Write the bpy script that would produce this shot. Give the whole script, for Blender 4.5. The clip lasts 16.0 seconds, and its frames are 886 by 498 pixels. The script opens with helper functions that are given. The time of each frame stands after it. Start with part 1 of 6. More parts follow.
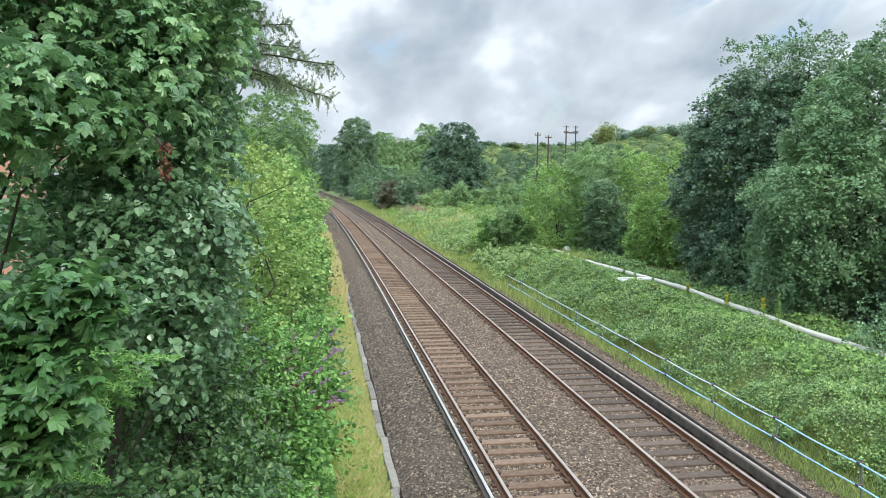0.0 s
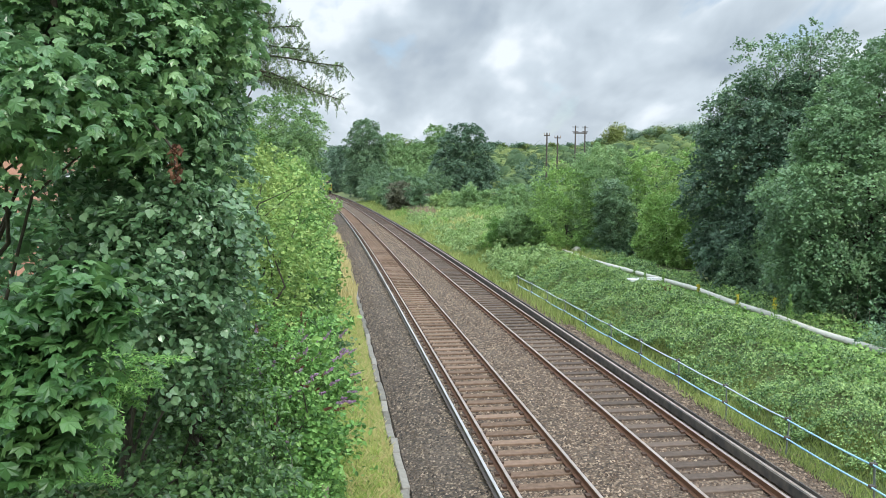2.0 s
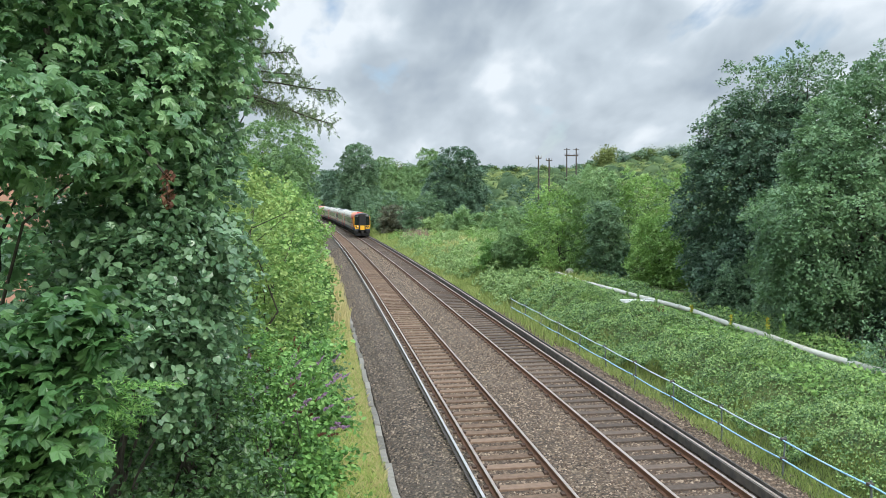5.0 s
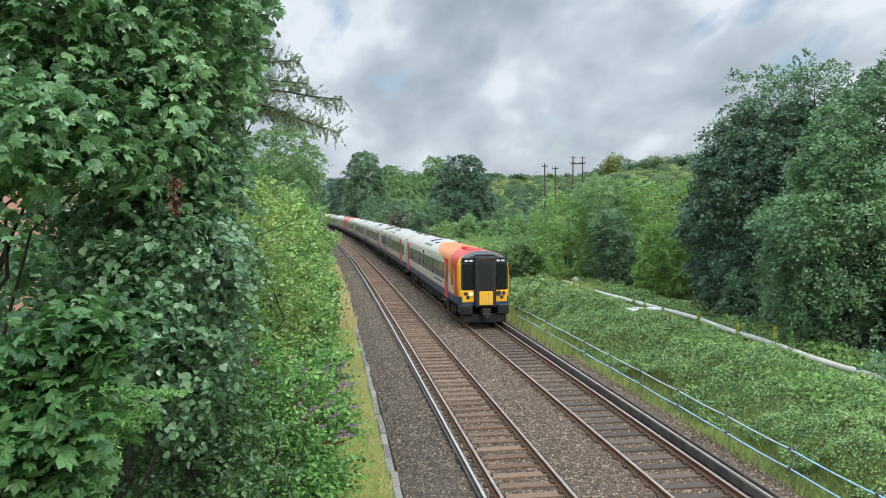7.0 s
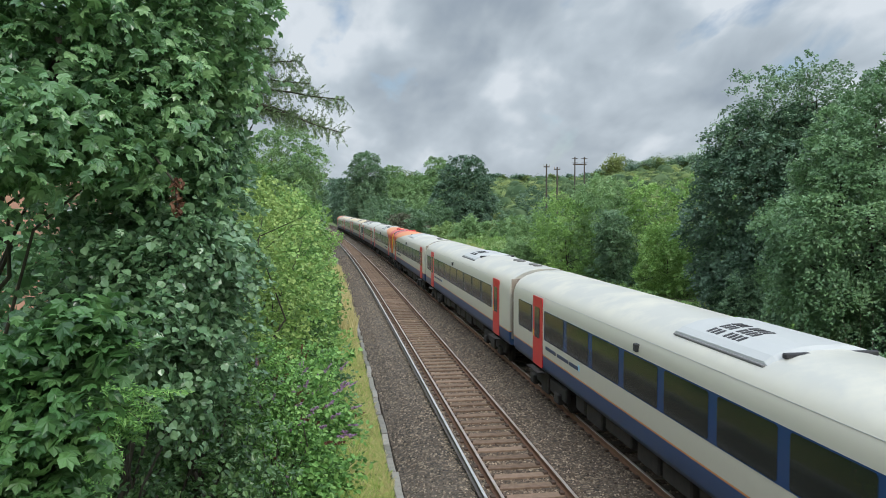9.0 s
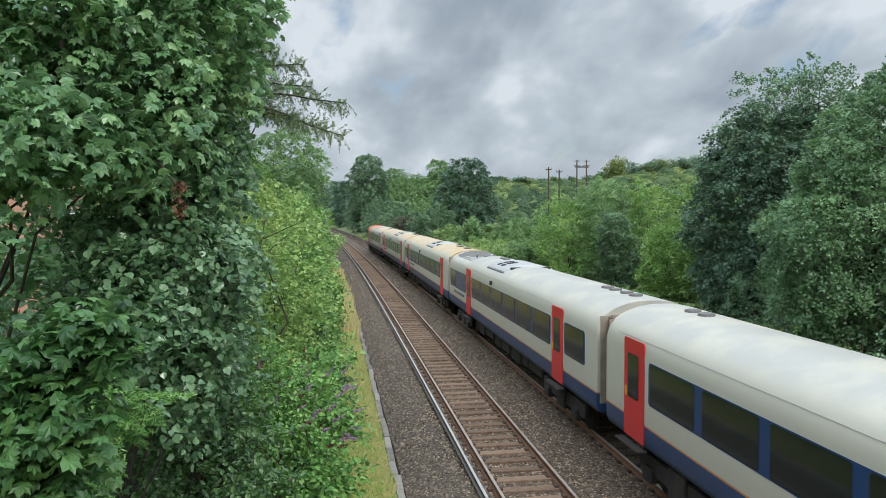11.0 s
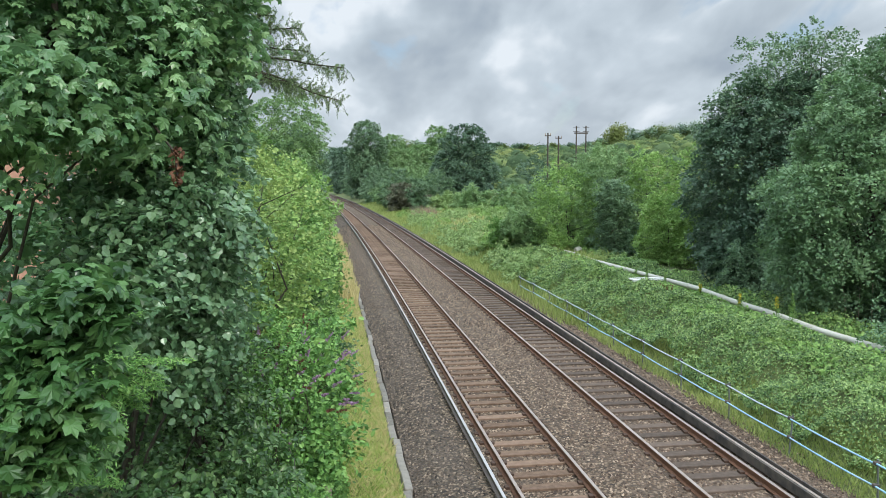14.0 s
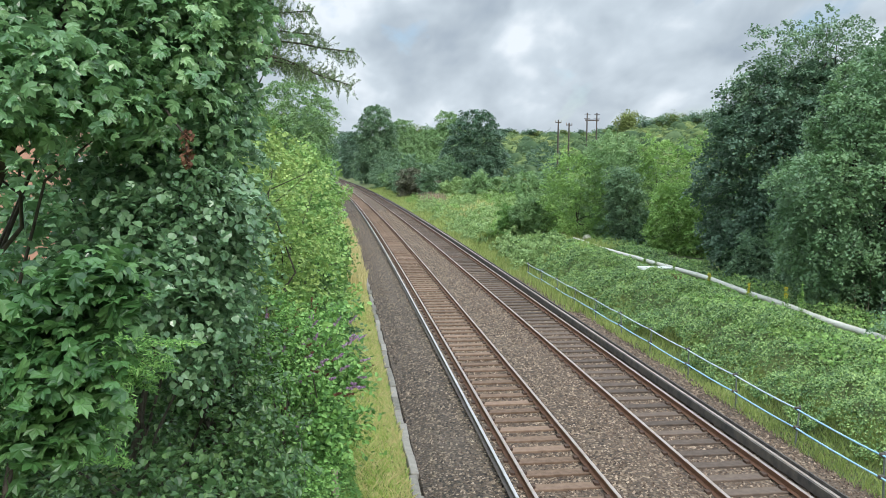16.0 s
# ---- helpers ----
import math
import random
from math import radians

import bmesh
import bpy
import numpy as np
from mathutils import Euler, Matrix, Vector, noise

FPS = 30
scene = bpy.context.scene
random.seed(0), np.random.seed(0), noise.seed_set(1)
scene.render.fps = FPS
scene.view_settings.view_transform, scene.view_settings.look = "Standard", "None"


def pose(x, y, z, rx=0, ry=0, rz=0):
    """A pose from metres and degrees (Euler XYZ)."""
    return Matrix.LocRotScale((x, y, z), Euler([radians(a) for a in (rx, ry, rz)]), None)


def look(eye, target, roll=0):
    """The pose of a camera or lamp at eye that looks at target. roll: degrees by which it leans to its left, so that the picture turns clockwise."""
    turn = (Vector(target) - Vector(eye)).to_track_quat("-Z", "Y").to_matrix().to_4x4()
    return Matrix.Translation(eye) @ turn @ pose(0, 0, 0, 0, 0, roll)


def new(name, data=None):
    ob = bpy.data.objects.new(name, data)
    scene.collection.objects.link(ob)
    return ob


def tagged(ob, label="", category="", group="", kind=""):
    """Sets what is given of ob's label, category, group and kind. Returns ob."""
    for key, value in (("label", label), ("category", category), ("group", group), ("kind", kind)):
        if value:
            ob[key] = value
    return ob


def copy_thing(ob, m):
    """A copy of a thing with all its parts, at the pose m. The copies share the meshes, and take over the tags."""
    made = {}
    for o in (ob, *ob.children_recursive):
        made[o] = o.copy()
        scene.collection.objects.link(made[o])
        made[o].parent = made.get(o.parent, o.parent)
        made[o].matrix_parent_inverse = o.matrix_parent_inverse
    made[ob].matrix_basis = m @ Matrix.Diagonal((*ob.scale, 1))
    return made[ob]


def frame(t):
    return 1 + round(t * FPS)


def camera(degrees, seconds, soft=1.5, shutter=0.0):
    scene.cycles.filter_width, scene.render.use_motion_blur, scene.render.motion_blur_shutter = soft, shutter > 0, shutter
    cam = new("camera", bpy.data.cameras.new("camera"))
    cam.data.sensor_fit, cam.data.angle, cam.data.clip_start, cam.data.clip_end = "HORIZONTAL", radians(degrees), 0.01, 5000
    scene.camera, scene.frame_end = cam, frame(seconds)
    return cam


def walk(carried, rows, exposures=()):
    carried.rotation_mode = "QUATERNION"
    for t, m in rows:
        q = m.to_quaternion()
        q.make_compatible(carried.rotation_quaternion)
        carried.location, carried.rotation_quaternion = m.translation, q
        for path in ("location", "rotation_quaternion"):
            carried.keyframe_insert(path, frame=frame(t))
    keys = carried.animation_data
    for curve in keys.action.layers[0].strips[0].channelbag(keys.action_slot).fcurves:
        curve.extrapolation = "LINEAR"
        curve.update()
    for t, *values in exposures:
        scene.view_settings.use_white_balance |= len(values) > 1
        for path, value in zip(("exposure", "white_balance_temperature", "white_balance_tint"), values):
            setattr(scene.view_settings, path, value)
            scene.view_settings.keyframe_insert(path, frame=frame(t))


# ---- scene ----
# Camera: held by hand on an overbridge, 6 m above rail level; it only turns.
cam = camera(61.0, 16.0, soft=0.4, shutter=0.03)
EYE = (0.0, 0.0, 6.0)
TURNS = [
    (0.0, -9.22, -5.69, -0.35), (0.5, -9.16, -6.03, -0.35), (1.0, -8.88, -6.56, -0.54), (1.5, -8.76, -6.58, -0.40),
    (2.0, -8.53, -5.63, -0.11), (2.5, -8.71, -5.04, -0.26), (3.0, -9.06, -4.63, -0.31), (3.5, -9.34, -4.27, -0.09),
    (4.0, -9.35, -4.16, 0.19), (4.5, -9.23, -4.05, 0.31), (7.0, -8.63, -3.26, 0.32), (7.5, -8.63, -3.30, 0.34),
    (8.0, -8.68, -3.38, 0.33), (8.5, -8.59, -3.37, 0.31), (9.0, -8.50, -3.23, 0.20), (11.5, -8.23, -3.02, 0.41),
    (12.0, -8.23, -3.92, 0.55), (12.5, -8.24, -4.79, 0.39), (13.0, -8.30, -5.29, 0.16), (13.5, -8.40, -5.48, 0.19),
    (14.0, -8.44, -5.56, 0.22), (14.5, -8.36, -5.77, 0.25), (15.0, -8.19, -6.03, 0.29), (15.5, -7.97, -6.31, -0.22),
    (16.0, -7.72, -6.63, -0.41)]
walk(cam, [(t, pose(*EYE, 90 + pitch, roll, yaw)) for t, yaw, pitch, roll in TURNS],
     exposures=[(0.0, 0.72), (4.7, 0.58), (7.0, 0.46), (8.0, 0.27), (12.5, 0.28), (13.6, 0.43), (14.5, 0.52), (16.0, 0.6)])

# ---- world and sun: bright overcast ----
SUN_EL, SUN_AZ = 40.0, 165.0          # degrees; azimuth clockwise from +y


def make_world():
    w = bpy.data.worlds.new("overcast_sky")
    w.use_nodes = True
    scene.world = w
    nt = w.node_tree
    N, L = nt.nodes, nt.links
    N.clear()
    out, bg = N.new("ShaderNodeOutputWorld"), N.new("ShaderNodeBackground")
    sky = N.new("ShaderNodeTexSky")
    sky.sky_type, sky.sun_disc = "NISHITA", False
    sky.sun_elevation, sky.sun_rotation = radians(SUN_EL), radians(SUN_AZ)
    blue = N.new("ShaderNodeVectorMath"); blue.operation = "SCALE"
    blue.inputs[3].default_value = 0.12
    L.new(sky.outputs[0], blue.inputs[0])
    # cloud layer seen from below: direction projected on a flat ceiling
    geo = N.new("ShaderNodeTexCoord")
    sep = N.new("ShaderNodeSeparateXYZ"); L.new(geo.outputs["Generated"], sep.inputs[0])

    def m(op, a, b=None, c=None, clamp=False):
        n = N.new("ShaderNodeMath"); n.operation = op; n.use_clamp = clamp
        for i, v in enumerate((a, b, c)):
            if v is None:
                continue
            if isinstance(v, (int, float)):
                n.inputs[i].default_value = v
            else:
                L.new(v, n.inputs[i])
        return n.outputs[0]

    z = m("MAXIMUM", sep.outputs[2], 0.0)
    den = m("ADD", z, 0.45)
    u, v = m("DIVIDE", sep.outputs[0], den), m("DIVIDE", sep.outputs[1], den)
    comb = N.new("ShaderNodeCombineXYZ"); L.new(u, comb.inputs[0]); L.new(v, comb.inputs[1])
    comb.inputs[2].default_value = CLOUD_SEED

    def noise_at(scale, detail, rough, off, dist=0.0):
        mp = N.new("ShaderNodeMapping"); mp.inputs[1].default_value = off
        mp.inputs[3].default_value = (1.0, 0.6, 1.0)
        L.new(comb.outputs[0], mp.inputs[0])
        n = N.new("ShaderNodeTexNoise"); n.inputs["Scale"].default_value = scale
        n.inputs["Detail"].default_value = detail; n.inputs["Roughness"].default_value = rough
        n.inputs["Distortion"].default_value = dist
        L.new(mp.outputs[0], n.inputs["Vector"])
        return n.outputs[0]

    big, mid = noise_at(2.9, 4.0, 0.5, (2.65, 5.1, 0), 0.2), noise_at(8.0, 5.0, 0.5, (7.75, 1.9, 0), 0.3)
    mixv = m("ADD", m("MULTIPLY", big, 0.76), m("MULTIPLY", mid, 0.24))
    ramp = N.new("ShaderNodeValToRGB"); L.new(mixv, ramp.inputs[0])
    e = ramp.color_ramp.elements
    e[0].position, e[0].color = 0.40, (0.345, 0.42, 0.51, 1)
    e[1].position, e[1].color = 0.60, (0.82, 0.895, 0.97, 1)
    k = ramp.color_ramp.elements.new(0.47); k.color = (0.45, 0.53, 0.61, 1)
    k = ramp.color_ramp.elements.new(0.54); k.color = (0.58, 0.67, 0.755, 1)
    # lighter towards the horizon
    hz = m("POWER", m("SUBTRACT", 1.0, z, clamp=True), 9.0)
    pale = N.new("ShaderNodeMix"); pale.data_type = "RGBA"
    L.new(m("MULTIPLY", hz, 0.35, clamp=True), pale.inputs[0]); L.new(ramp.outputs[0], pale.inputs[6])
    pale.inputs[7].default_value = (0.80, 0.86, 0.91, 1)
    # a few blue gaps
    gap = N.new("ShaderNodeMapRange"); gap.clamp = True
    gap.inputs[1].default_value, gap.inputs[2].default_value = 0.60, 0.70
    L.new(noise_at(5.5, 5.0, 0.5, (3.4, 8.8, 0), 0.3), gap.inputs[0])
    mix = N.new("ShaderNodeMix"); mix.data_type = "RGBA"
    L.new(m("MULTIPLY", gap.outputs[0], 0.75), mix.inputs[0]); L.new(pale.outputs[2], mix.inputs[6]); L.new(blue.outputs[0], mix.inputs[7])
    L.new(mix.outputs[2], bg.inputs[0])
    # an overcast sky is several times brighter overhead than near the horizon
    zen = N.new("ShaderNodeMapRange"); zen.interpolation_type = "SMOOTHSTEP"
    zen.inputs[1].default_value, zen.inputs[2].default_value = 0.28, 0.85
    zen.inputs[3].default_value, zen.inputs[4].default_value = SKY_STRENGTH, SKY_STRENGTH * 4.2
    L.new(z, zen.inputs[0]); L.new(zen.outputs[0], bg.inputs[1])
    L.new(bg.outputs[0], out.inputs[0])


CLOUD_SEED, SKY_STRENGTH = 0.0, 0.7
make_world()
sun = new("sun", bpy.data.lights.new("sun", "SUN"))
sun.data.energy, sun.data.angle, sun.data.color = 1.5, radians(20), (1.0, 0.96, 0.9)
az, el = radians(SUN_AZ), radians(SUN_EL)
sun.matrix_world = look((0, 0, 60), (-math.sin(az) * math.cos(el), -math.cos(az) * math.cos(el), 60 - math.sin(el)))

# ---- materials ----


class Mat:
    """A small builder for node materials."""

    def __init__(self, name, rough=0.7, metal=0.0, spec=0.5):
        self.m = bpy.data.materials.new(name)
        self.m.use_nodes = True
        self.N, self.L = self.m.node_tree.nodes, self.m.node_tree.links
        self.b = self.N["Principled BSDF"]
        self.b.inputs["Roughness"].default_value = rough
        self.b.inputs["Metallic"].default_value = metal
        self.b.inputs["Specular IOR Level"].default_value = spec
        self.tc = self.N.new("ShaderNodeTexCoord").outputs["Object"]

    def node(self, kind, **kw):
        n = self.N.new(kind)
        for k, v in kw.items():
            n.inputs[k.replace("_", " ")].default_value = v
        return n

    def noise(self, scale, detail=4.0, rough=0.55, vec=None):
        n = self.node("ShaderNodeTexNoise", Scale=scale, Detail=detail, Roughness=rough)
        self.L.new(vec or self.tc, n.inputs["Vector"])
        return n.outputs[0]

    def ramp(self, fac, stops):
        r = self.N.new("ShaderNodeValToRGB")
        self.L.new(fac, r.inputs[0])
        e = r.color_ramp.elements
        for i, (p, c) in enumerate(stops):
            x = e[i] if i < 2 else e.new(p)
            x.position, x.color = p, (*c, 1)
        return r.outputs[0]

    def mix(self, fac, a, b, mode="MIX"):
        n = self.N.new("ShaderNodeMix"); n.data_type = "RGBA"; n.blend_type = mode
        for i, v in ((0, fac), (6, a), (7, b)):
            if isinstance(v, (int, float)):
                n.inputs[i].default_value = v
            elif isinstance(v, tuple):
                n.inputs[i].default_value = (*v, 1)
            else:
                self.L.new(v, n.inputs[i])
        return n.outputs[2]

    def math(self, op, a, b=None, clamp=False):
        n = self.N.new("ShaderNodeMath"); n.operation = op; n.use_clamp = clamp
        for i, v in ((0, a), (1, b)):
            if v is None:
                continue
            if isinstance(v, (int, float)):
                n.inputs[i].default_value = v
            else:
                self.L.new(v, n.inputs[i])
        return n.outputs[0]

    def xyz(self):
        s = self.N.new("ShaderNodeSeparateXYZ"); self.L.new(self.tc, s.inputs[0])
        return s.outputs

    def color(self, sock):
        if isinstance(sock, tuple):
            self.b.inputs["Base Color"].default_value = (*sock, 1)
        else:
            self.L.new(sock, self.b.inputs["Base Color"])
        return self

    def roughness(self, sock):
        self.L.new(sock, self.b.inputs["Roughness"]); return self

    def bump(self, height, strength=0.5, dist=0.02):
        n = self.node("ShaderNodeBump", Strength=strength, Distance=dist)
        self.L.new(height, n.inputs["Height"]); self.L.new(n.outputs[0], self.b.inputs["Normal"])
        return self


def leaf_mat(name, dark, mid, light, trans=0.28, rough=0.55, scale=0.6, own=0.6, lo=0.2, hi=0.95, spec=0.28):
    """Foliage: colour varies leaf by leaf and in broad patches; light passes partly through."""
    k = Mat(name, rough, spec=spec)
    isl = k.N.new("ShaderNodeNewGeometry").outputs["Random Per Island"]
    patch = k.noise(scale, 3.0)
    f = k.math("ADD", k.math("MULTIPLY", isl, own), k.math("MULTIPLY", patch, 1.15 - own))
    col = k.ramp(f, [(lo, dark), (hi, light), (lo * 0.53 + hi * 0.47, mid)])
    k.color(col)
    tr = k.N.new("ShaderNodeBsdfTranslucent")
    k.L.new(k.mix(0.5, col, light), tr.inputs[0])
    mx = k.N.new("ShaderNodeMixShader"); mx.inputs[0].default_value = trans
    k.L.new(k.b.outputs[0], mx.inputs[1]); k.L.new(tr.outputs[0], mx.inputs[2])
    k.L.new(mx.outputs[0], k.N["Material Output"].inputs[0])
    return k.m


LEAF_SYC = leaf_mat("sycamore_leaf", (0.042, 0.108, 0.05), (0.14, 0.28, 0.118), (0.31, 0.49, 0.215), 0.32, 0.3, own=0.55, spec=0.6)
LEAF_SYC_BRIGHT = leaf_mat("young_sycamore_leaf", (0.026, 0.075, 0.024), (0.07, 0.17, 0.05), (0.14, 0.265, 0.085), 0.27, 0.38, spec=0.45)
LEAF_LIME = leaf_mat("round_grey_green_leaf", (0.045, 0.105, 0.055), (0.14, 0.265, 0.125), (0.30, 0.45, 0.25), 0.26, 0.26, own=0.55, spec=0.6)
LEAF_DARK = leaf_mat("dark_leaf", (0.04, 0.088, 0.055), (0.085, 0.16, 0.095), (0.16, 0.26, 0.15), 0.24, 0.42, own=0.35, spec=0.5)
LEAF_CHESTNUT = leaf_mat("dark_broad_leaf", (0.055, 0.112, 0.062), (0.125, 0.22, 0.118), (0.25, 0.37, 0.19), 0.28, 0.45, own=0.35, spec=0.45)
LEAF_ASH = leaf_mat("mid_green_leaf", (0.075, 0.145, 0.062), (0.185, 0.31, 0.13), (0.35, 0.49, 0.21), 0.3, 0.5, own=0.28)
LEAF_MID = leaf_mat("hedge_leaf", (0.062, 0.145, 0.038), (0.12, 0.245, 0.062), (0.22, 0.38, 0.105), 0.32, 0.5, own=0.30)
LEAF_FRESH = leaf_mat("fresh_green_leaf", (0.035, 0.10, 0.025), (0.14, 0.31, 0.075), (0.30, 0.50, 0.15), 0.25, 0.45, own=0.7)
LEAF_MAPLE = leaf_mat("blue_green_leaf", (0.06, 0.13, 0.068), (0.15, 0.27, 0.13), (0.29, 0.44, 0.20), 0.3, 0.42, own=0.35, spec=0.5)
LEAF_BRIGHT = leaf_mat("light_green_leaf", (0.075, 0.16, 0.045), (0.21, 0.37, 0.10), (0.42, 0.58, 0.19), 0.3, own=0.5)
LEAF_YELLOW = leaf_mat("yellow_green_leaf", (0.09, 0.17, 0.045), (0.215, 0.335, 0.09), (0.43, 0.54, 0.18), 0.28, own=0.65)
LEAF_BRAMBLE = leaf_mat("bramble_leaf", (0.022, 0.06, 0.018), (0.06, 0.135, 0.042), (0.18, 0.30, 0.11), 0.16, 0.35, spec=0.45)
LEAF_MEADOW = leaf_mat("pale_bramble_leaf", (0.13, 0.22, 0.08), (0.25, 0.38, 0.14), (0.44, 0.55, 0.24), 0.28, 0.55, 0.5)
LEAF_IVY = leaf_mat("ivy_leaf", (0.022, 0.06, 0.02), (0.14, 0.255, 0.078), (0.35, 0.48, 0.165), 0.14, 0.42, 0.9, 0.7, spec=0.32)
LEAF_LARCH = leaf_mat("larch_needle", (0.11, 0.18, 0.085), (0.18, 0.27, 0.12), (0.28, 0.38, 0.18), 0.3, 0.6)
LEAF_MAROON = leaf_mat("maroon_leaf", (0.08, 0.08, 0.055), (0.125, 0.13, 0.085), (0.18, 0.195, 0.115), 0.2)
LEAF_SCRUB = leaf_mat("hillside_scrub_leaf", (0.10, 0.16, 0.06), (0.17, 0.235, 0.085), (0.28, 0.33, 0.13), 0.25, 0.8, 0.22, 0.18, 0.45, 0.8, spec=0.15)
LEAF_SCRUB_DARK = leaf_mat("hillside_thorn_leaf", (0.06, 0.105, 0.05), (0.09, 0.145, 0.065), (0.14, 0.20, 0.09), 0.25, 0.8, 0.22, 0.18, 0.45, 0.8, spec=0.15)
LEAF_SCRUB_PALE = leaf_mat("hillside_gorse_leaf", (0.17, 0.22, 0.075), (0.25, 0.30, 0.105), (0.36, 0.40, 0.16), 0.25, 0.8, 0.22, 0.18, 0.45, 0.8, spec=0.15)
LEAF_BROWN = leaf_mat("dead_brown_leaf", (0.085, 0.04, 0.026), (0.15, 0.07, 0.042), (0.24, 0.125, 0.075), 0.2, 0.8)
GRASS = leaf_mat("green_grass", (0.15, 0.29, 0.05), (0.38, 0.52, 0.13), (0.66, 0.70, 0.29), 0.45, 0.6, 1.2)
GRASS_DRY = leaf_mat("dry_grass", (0.45, 0.40, 0.17), (0.62, 0.55, 0.26), (0.76, 0.67, 0.38), 0.4, 0.7)
GRASS_ROUGH = leaf_mat("rough_meadow_grass", (0.18, 0.26, 0.07), (0.31, 0.39, 0.115), (0.46, 0.50, 0.20), 0.3, 0.65, 0.25)
PETAL = leaf_mat("buddleia_petal", (0.24, 0.12, 0.22), (0.38, 0.24, 0.38), (0.52, 0.40, 0.52), 0.25, 0.7)
PETAL_PINK = leaf_mat("willowherb_petal", (0.22, 0.17, 0.10), (0.33, 0.22, 0.17), (0.45, 0.28, 0.28), 0.25, 0.7)
PETAL_GOLD = leaf_mat("mullein_petal", (0.55, 0.42, 0.04), (0.68, 0.55, 0.06), (0.8, 0.68, 0.12), 0.25, 0.7)


def mat_bark(name, a, b):
    k = Mat(name, 0.9)
    n = k.noise(9.0, 6.0, 0.65)
    return k.color(k.ramp(n, [(0.3, a), (0.72, b)])).bump(k.noise(30.0, 5.0), 0.7, 0.02).m


BARK = mat_bark("grey_brown_bark", (0.03, 0.025, 0.02), (0.10, 0.085, 0.065))
BARK_PALE = mat_bark("pale_stem_bark", (0.26, 0.21, 0.15), (0.48, 0.42, 0.33))
TIMBER_POLE = mat_bark("dark_creosoted_pole", (0.045, 0.035, 0.028), (0.12, 0.10, 0.085))
TIMBER_POST = mat_bark("weathered_timber", (0.20, 0.17, 0.12), (0.42, 0.37, 0.29))


def mat_ground():
    k = Mat("soil_and_turf", 0.95)
    big, fine = k.noise(0.25, 5.0, 0.6), k.noise(4.0, 6.0, 0.65)
    f = k.math("ADD", k.math("MULTIPLY", big, 0.6), k.math("MULTIPLY", fine, 0.4))
    c = k.ramp(f, [(0.3, (0.065, 0.085, 0.03)), (0.72, (0.20, 0.24, 0.075)), (0.5, (0.12, 0.15, 0.05))])
    return k.color(c).bump(fine, 0.8, 0.08).m


def mat_ballast():
    """Crushed stone: grey shoulders, browned by brake and rail dust between the rails."""
    k = Mat("ballast_stone", 0.92)
    v = k.node("ShaderNodeTexVoronoi", Scale=17.0)
    k.L.new(k.tc, v.inputs["Vector"])
    v2 = k.node("ShaderNodeTexVoronoi", Scale=29.0)
    k.L.new(k.tc, v2.inputs["Vector"])
    bw = k.N.new("ShaderNodeRGBToBW"); k.L.new(v.outputs["Color"], bw.inputs[0])
    stone = k.ramp(bw.outputs[0], [(0.1, (0.014, 0.012, 0.010)), (0.95, (0.54, 0.41, 0.285)), (0.6, (0.17, 0.12, 0.078))])
    patch = k.noise(0.35, 4.0, 0.6)
    c = k.mix(k.ramp(patch, [(0.42, (0, 0, 0)), (0.68, (0.55, 0.55, 0.55))]), stone, (0.20, 0.155, 0.115))
    x = k.xyz()[0]
    rust = k.math("ADD", k.math("SUBTRACT", 1.0, k.math("MULTIPLY", k.math("ABSOLUTE", k.math("SUBTRACT", x, 4.2)), 0.85), True), k.math("MULTIPLY", k.math("SUBTRACT", x, 4.2), 0.4, True), True)
    c = k.mix(k.math("MULTIPLY", rust, 0.28), c, (0.13, 0.068, 0.04))
    # darker, greyer tone on the shoulder beside the verge
    c = k.mix(k.math("MULTIPLY", k.math("MULTIPLY", k.math("SUBTRACT", 3.0, x), 3.0, True), 0.3), c, (0.055, 0.05, 0.047))
    # shade in the crevices between stones, painted into the colour
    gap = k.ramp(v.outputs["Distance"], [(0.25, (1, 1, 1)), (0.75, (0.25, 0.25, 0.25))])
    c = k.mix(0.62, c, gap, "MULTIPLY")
    h = k.math("ADD", k.math("MULTIPLY", v.outputs["Distance"], -1.0), k.math("MULTIPLY", v2.outputs["Distance"], -0.4))
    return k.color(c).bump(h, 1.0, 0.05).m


def mat_stone_piece():
    k = Mat("loose_ballast_stone", 0.9)
    isl = k.N.new("ShaderNodeNewGeometry").outputs["Random Per Island"]
    c = k.ramp(isl, [(0.0, (0.012, 0.0095, 0.008)), (1.0, (0.54, 0.42, 0.31)), (0.6, (0.165, 0.12, 0.083))])
    x = k.xyz()[0]
    rust = k.math("ADD", k.math("SUBTRACT", 1.0, k.math("MULTIPLY", k.math("ABSOLUTE", k.math("SUBTRACT", x, 4.2)), 0.85), True), k.math("MULTIPLY", k.math("SUBTRACT", x, 4.2), 0.4, True), True)
    c = k.mix(k.math("MULTIPLY", k.math("MULTIPLY", k.math("SUBTRACT", 3.0, x), 3.0, True), 0.3), c, (0.055, 0.05, 0.047))
    return k.color(k.mix(k.math("MULTIPLY", rust, 0.28), c, (0.14, 0.072, 0.042))).m


def mat_sleeper(name, a, b):
    k = Mat(name, 0.9)
    rnd = k.N.new("ShaderNodeObjectInfo").outputs["Random"]
    n = k.noise(6.0, 6.0, 0.65)
    f = k.math("ADD", k.math("MULTIPLY", n, 0.7), k.math("MULTIPLY", rnd, 0.3))
    return k.color(k.ramp(f, [(0.3, a), (0.8, b)])).bump(k.noise(40.0, 5.0), 0.5, 0.01).m


